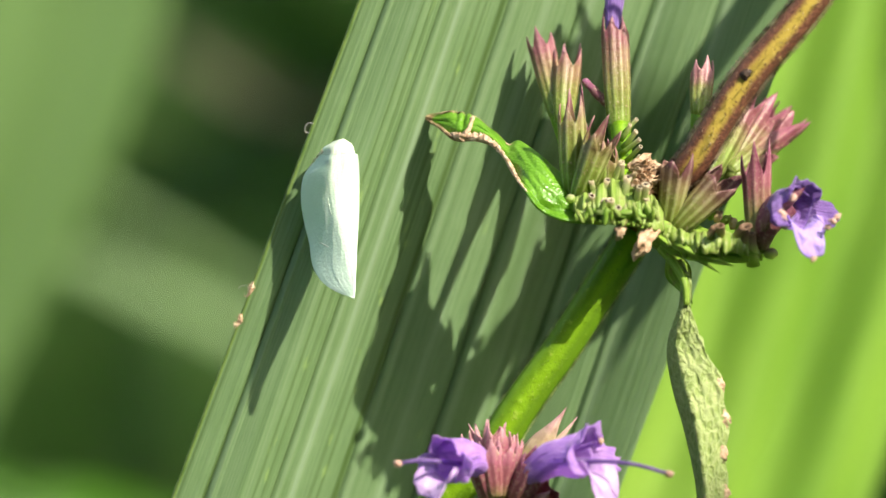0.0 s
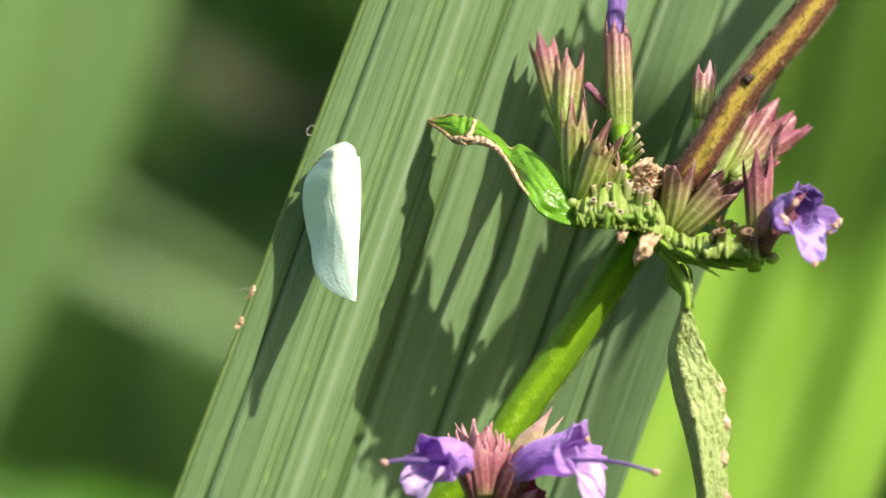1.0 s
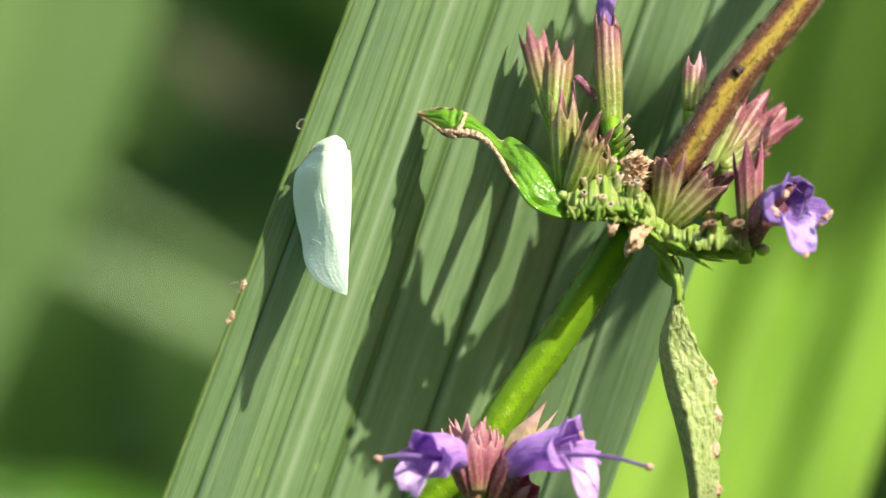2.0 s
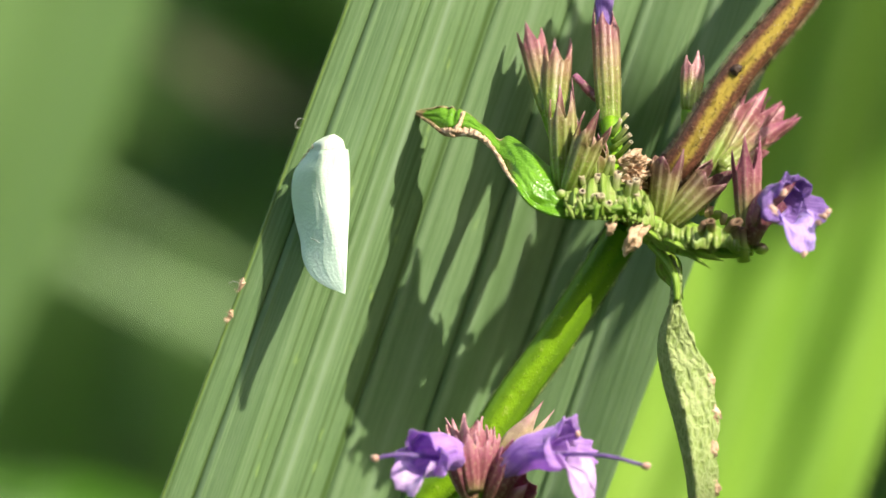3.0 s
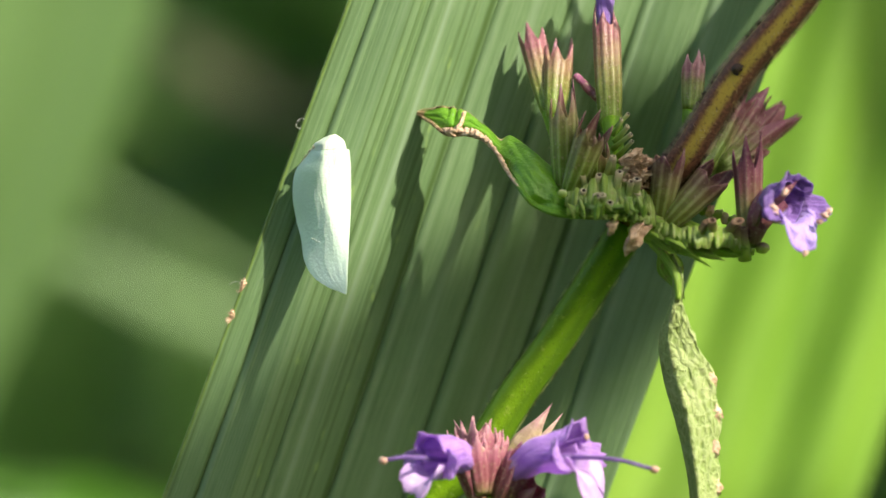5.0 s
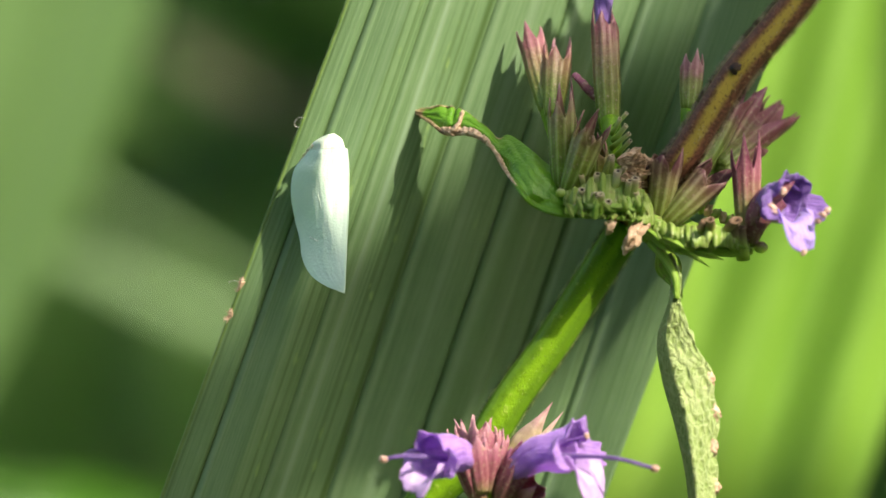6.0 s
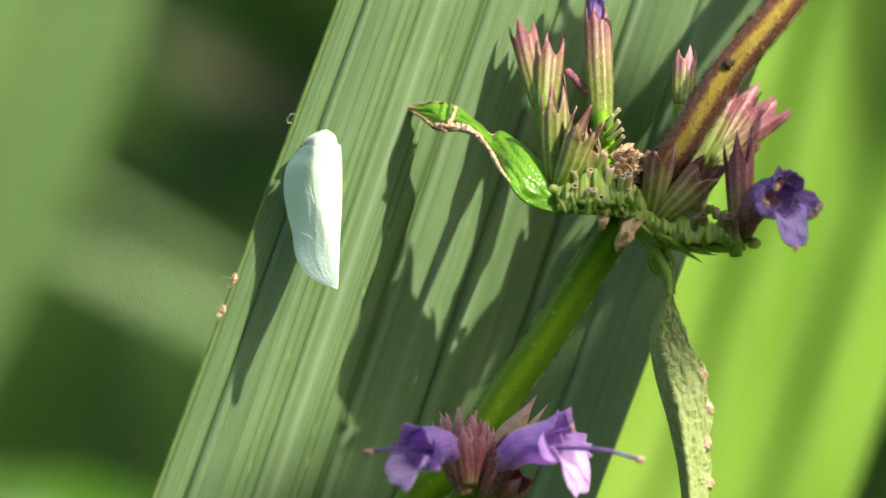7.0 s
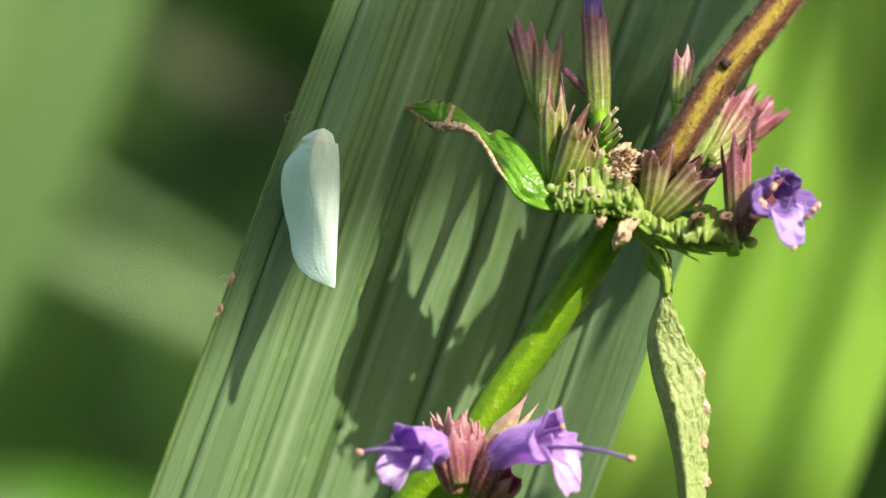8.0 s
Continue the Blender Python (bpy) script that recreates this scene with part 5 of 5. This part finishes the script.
strap("lime_leaf", [(300, 15700, -110), (700, 4200, -86), (900, 1500, -84), (1150, 700, -86), (1360, 0, -88), (1560, -900, -95), (1640, -1800, -108)], [100, 560, 960, 1070, 1080, 800, 20], LIME_BLADE,
      "wide lime green leaf glowing in the sun", -0.15, BACK, 0.0, 5, 0.024)


def foliage(name, box, count, size, label, seed, uneven=False):
    """Dark crowded leaves that close the place behind."""
    rng = random.Random(seed)
    bm = bmesh.new()
    uv = bm.loops.layers.uv.verify()
    for k in range(count):
        c = Vector([rng.uniform(*q) for q in box])
        if uneven:
            far = Vector((c.x, c.y - 0.6, 0))
            if far.length > 3.4 + 0.9 * noise.noise(Vector((far.x, far.y, seed + 3)) * 0.8):
                continue
            c.z *= 0.55 + 0.6 * noise.noise(Vector((c.x * 1.3, c.y * 1.3, seed))) + 0.3 * rng.random()
            c.z = max(c.z, 0.03)
        L, w = rng.uniform(*size), rng.uniform(0.2, 0.34) * size[0]
        turn = Euler((rng.uniform(-0.9, 0.9), rng.uniform(-1.2, 1.2), rng.uniform(-0.9, 0.9))).to_matrix()
        rows = []
        for j in range(5):
            t = j / 4
            h = w * math.sin(math.pi * (0.08 + 0.88 * t)) ** 0.8
            rows.append([bm.verts.new(c + turn @ Vector((x * h, -0.12 * L * math.sin(math.pi * t) + abs(x) * h * 0.3, (t - 0.5) * L))) for x in (-0.5, 0, 0.5)])
        for j in range(4):
            for i in range(2):
                fc = bm.faces.new((rows[j][i], rows[j][i + 1], rows[j + 1][i + 1], rows[j + 1][i]))
                for lp, (a, b) in zip(fc.loops, ((i, j), (i + 1, j), (i + 1, j + 1), (i, j + 1))):
                    lp[uv].uv = (a / 2, b / 4)
    return lone(name, bm, DARK_BLADE, label, "foliage", kind="stuff")


foliage("undergrowth", ((-0.6, 0.6), (0.66, 1.3), (0.02, 1.3)), 3200, (0.14, 0.3), "dark crowded leaves in the shade behind", 3)
# out of view at the right, added only to keep sun off the undergrowth
foliage("shade_leaves", ((0.25, 1.0), (0.12, 0.5), (0.55, 1.5)), 850, (0.1, 0.22), "unseen dense leaves added to shade the undergrowth", 4)
foliage("thicket", ((-3.5, 3.5), (1.1, 3.4), (0.0, 1.5)), 5200, (0.2, 0.42), "uneven thicket of green leaves behind", 6, True)
# unseen leaves behind the camera, added to cut sky light and bounce green
foliage("unseen_leaf_screen", ((-3.0, 3.0), (-2.7, -1.5), (0.0, 2.0)), 5200, (0.2, 0.42), "unseen leafy screen added to dim the sky and bounce green light", 8, True)
foliage("ground_cover", ((-3.5, 3.5), (-3.2, 1.1), (0.0, 0.22)), 6500, (0.12, 0.26), "low leafy plants that cover the soil", 7, True)

# ---- an unseen grass blade, added so that its shade sweeps over the plants ----
SWEEP = Vector((0.84, 0.0, 0.54))
GRASS_MIDDLE = spot(950, 690, 8) + TO_SUN * 0.42


def shade_grass():
    middle = GRASS_MIDDLE
    across = SWEEP.cross(TO_SUN).normalized()
    tips = [middle - SWEEP * 0.055, middle - SWEEP * 0.02, middle + SWEEP * 0.03, middle + SWEEP * 0.09, middle + SWEEP * 0.14 + Vector((0.02, 0, -0.005))]
    top = tips[-1]
    pts = tips + [Vector((top.x + 0.06, top.y, top.z - 0.10)), Vector((top.x + 0.08, top.y, 0.3)), Vector((top.x + 0.085, top.y, 0.0))]
    widths = [0.004, 0.0118, 0.0142, 0.0130, 0.011, 0.006, 0.004, 0.004]
    blade = thing("shade_grass", pts[-1], "unseen narrow grass blade added to cast the sweeping shade", "grass")

    def f(a, b):
        return spline(pts, b) + across * spline(widths, b) * (a - 0.5)
    part("blade", sheet(6, 60, f), PALE_BLADE, blade, thick=0.0002)
    part("midrib", tube([f(0.5, b / 20) for b in range(21)], [0.0002, 0.0004, 0.0005], 8, 60), PALE_BLADE, blade)
    return blade


grass = shade_grass()


def shade_reed():
    """An unseen wider blade farther right, added so that its shade moves over the lime leaf."""
    low = spot(1560, 310, -84) + TO_SUN * 0.35
    rise = Vector((0.30, 0.0, 0.95)).normalized()
    across = rise.cross(TO_SUN).normalized()
    top = low + rise * 0.11
    pts = [low - rise * 0.003, low + rise * 0.024, low + rise * 0.07, top, Vector((top.x + 0.03, top.y, top.z + 0.01)), Vector((top.x + 0.07, top.y, top.z - 0.08)), Vector((top.x + 0.10, top.y, 0.3)), Vector((top.x + 0.11, top.y, 0.0))]
    widths = [0.004, 0.030, 0.040, 0.036, 0.022, 0.012, 0.008, 0.008]
    blade = thing("shade_reed", pts[-1], "unseen wide reed blade added to cast moving shade on the lime leaf", "grass")

    def f(a, b):
        return spline(pts, b) + across * spline(widths, b) * (a - 0.5)
    part("blade", sheet(8, 60, f), PALE_BLADE, blade, thick=0.0003)
    part("midrib", tube([f(0.5, b / 20) for b in range(21)], [0.0003, 0.0008, 0.001], 8, 60), PALE_BLADE, blade)
    return blade


reed = shade_reed()

# ---- what moves ----
# seconds, shift right and down in plan divisions, lean: the front stem sways in the wind
BREEZE = ((0.0, 0.0, 0.0, 0.0), (0.5, -16.1, -2.1, 0.1), (1.0, -24.4, -8.4, 0.4), (1.5, -19.5, -5.7, 0.4), (3.0, -23.5, -3.0, 0.5), (3.5, -19.5, -3.5, 0.4), (4.0, -12.8, 4.1, 0.2),
          (4.5, -13.1, 2.6, 0.1), (6.0, -8.2, 1.7, 0.1), (6.5, -21.8, -4.4, 0.5), (7.0, -21.2, -4.9, 0.5), (7.5, -28.8, -4.5, 0.6), (8.0, -32.0, -3.6, 0.8))
# seconds, shift of the unseen shading grass across its length in plan divisions, lean in degrees
GUST = ((0.0, -525, 0), (1.0, -565, 0), (3.4, -525, 0), (3.8, -445, 0), (4.0, -345, 0), (4.2, -85, 0), (4.5, -5, 0), (4.7, 80, 2), (5.8, 298, 6), (6.0, 285, 6), (6.4, 70, 2), (7.0, 5, 0),
        (7.2, 45, 0), (7.4, 165, 3), (7.6, 295, 4), (7.8, 395, 3), (8.0, 625, 0))
# seconds, shift of the unseen shading reed to the right, in plan divisions
SWING = ((0.0, 380), (0.5, 95), (1.0, 10), (1.5, 10), (3.0, -60), (3.5, -80), (4.0, 80), (4.5, 190), (6.0, 400), (6.5, 270), (7.0, 300), (7.5, 255), (8.0, 240))


def motions():
    home = WORLD[swaying].translation
    walk(swaying, [(t, Matrix.Translation(home + Vector((x * UNIT, 0, -y * UNIT)) * 0.96) @ pose(0, 0, 0, 0, -turn, 0)) for t, x, y, turn in BREEZE])
    foot = WORLD[reed].translation
    walk(reed, [(t, Matrix.Translation(foot + Vector((far * UNIT * 1.3, 0, 0)))) for t, far in SWING])
    root = WORLD[grass].translation
    over = GRASS_MIDDLE - root
    walk(grass, [(t, Matrix.Translation(root + Vector((-0.54, 0.0, 0.84)) * far * UNIT + over) @ Matrix.Rotation(radians(lean), 4, TO_SUN) @ Matrix.Translation(-over)) for t, far, lean in GUST])


motions()
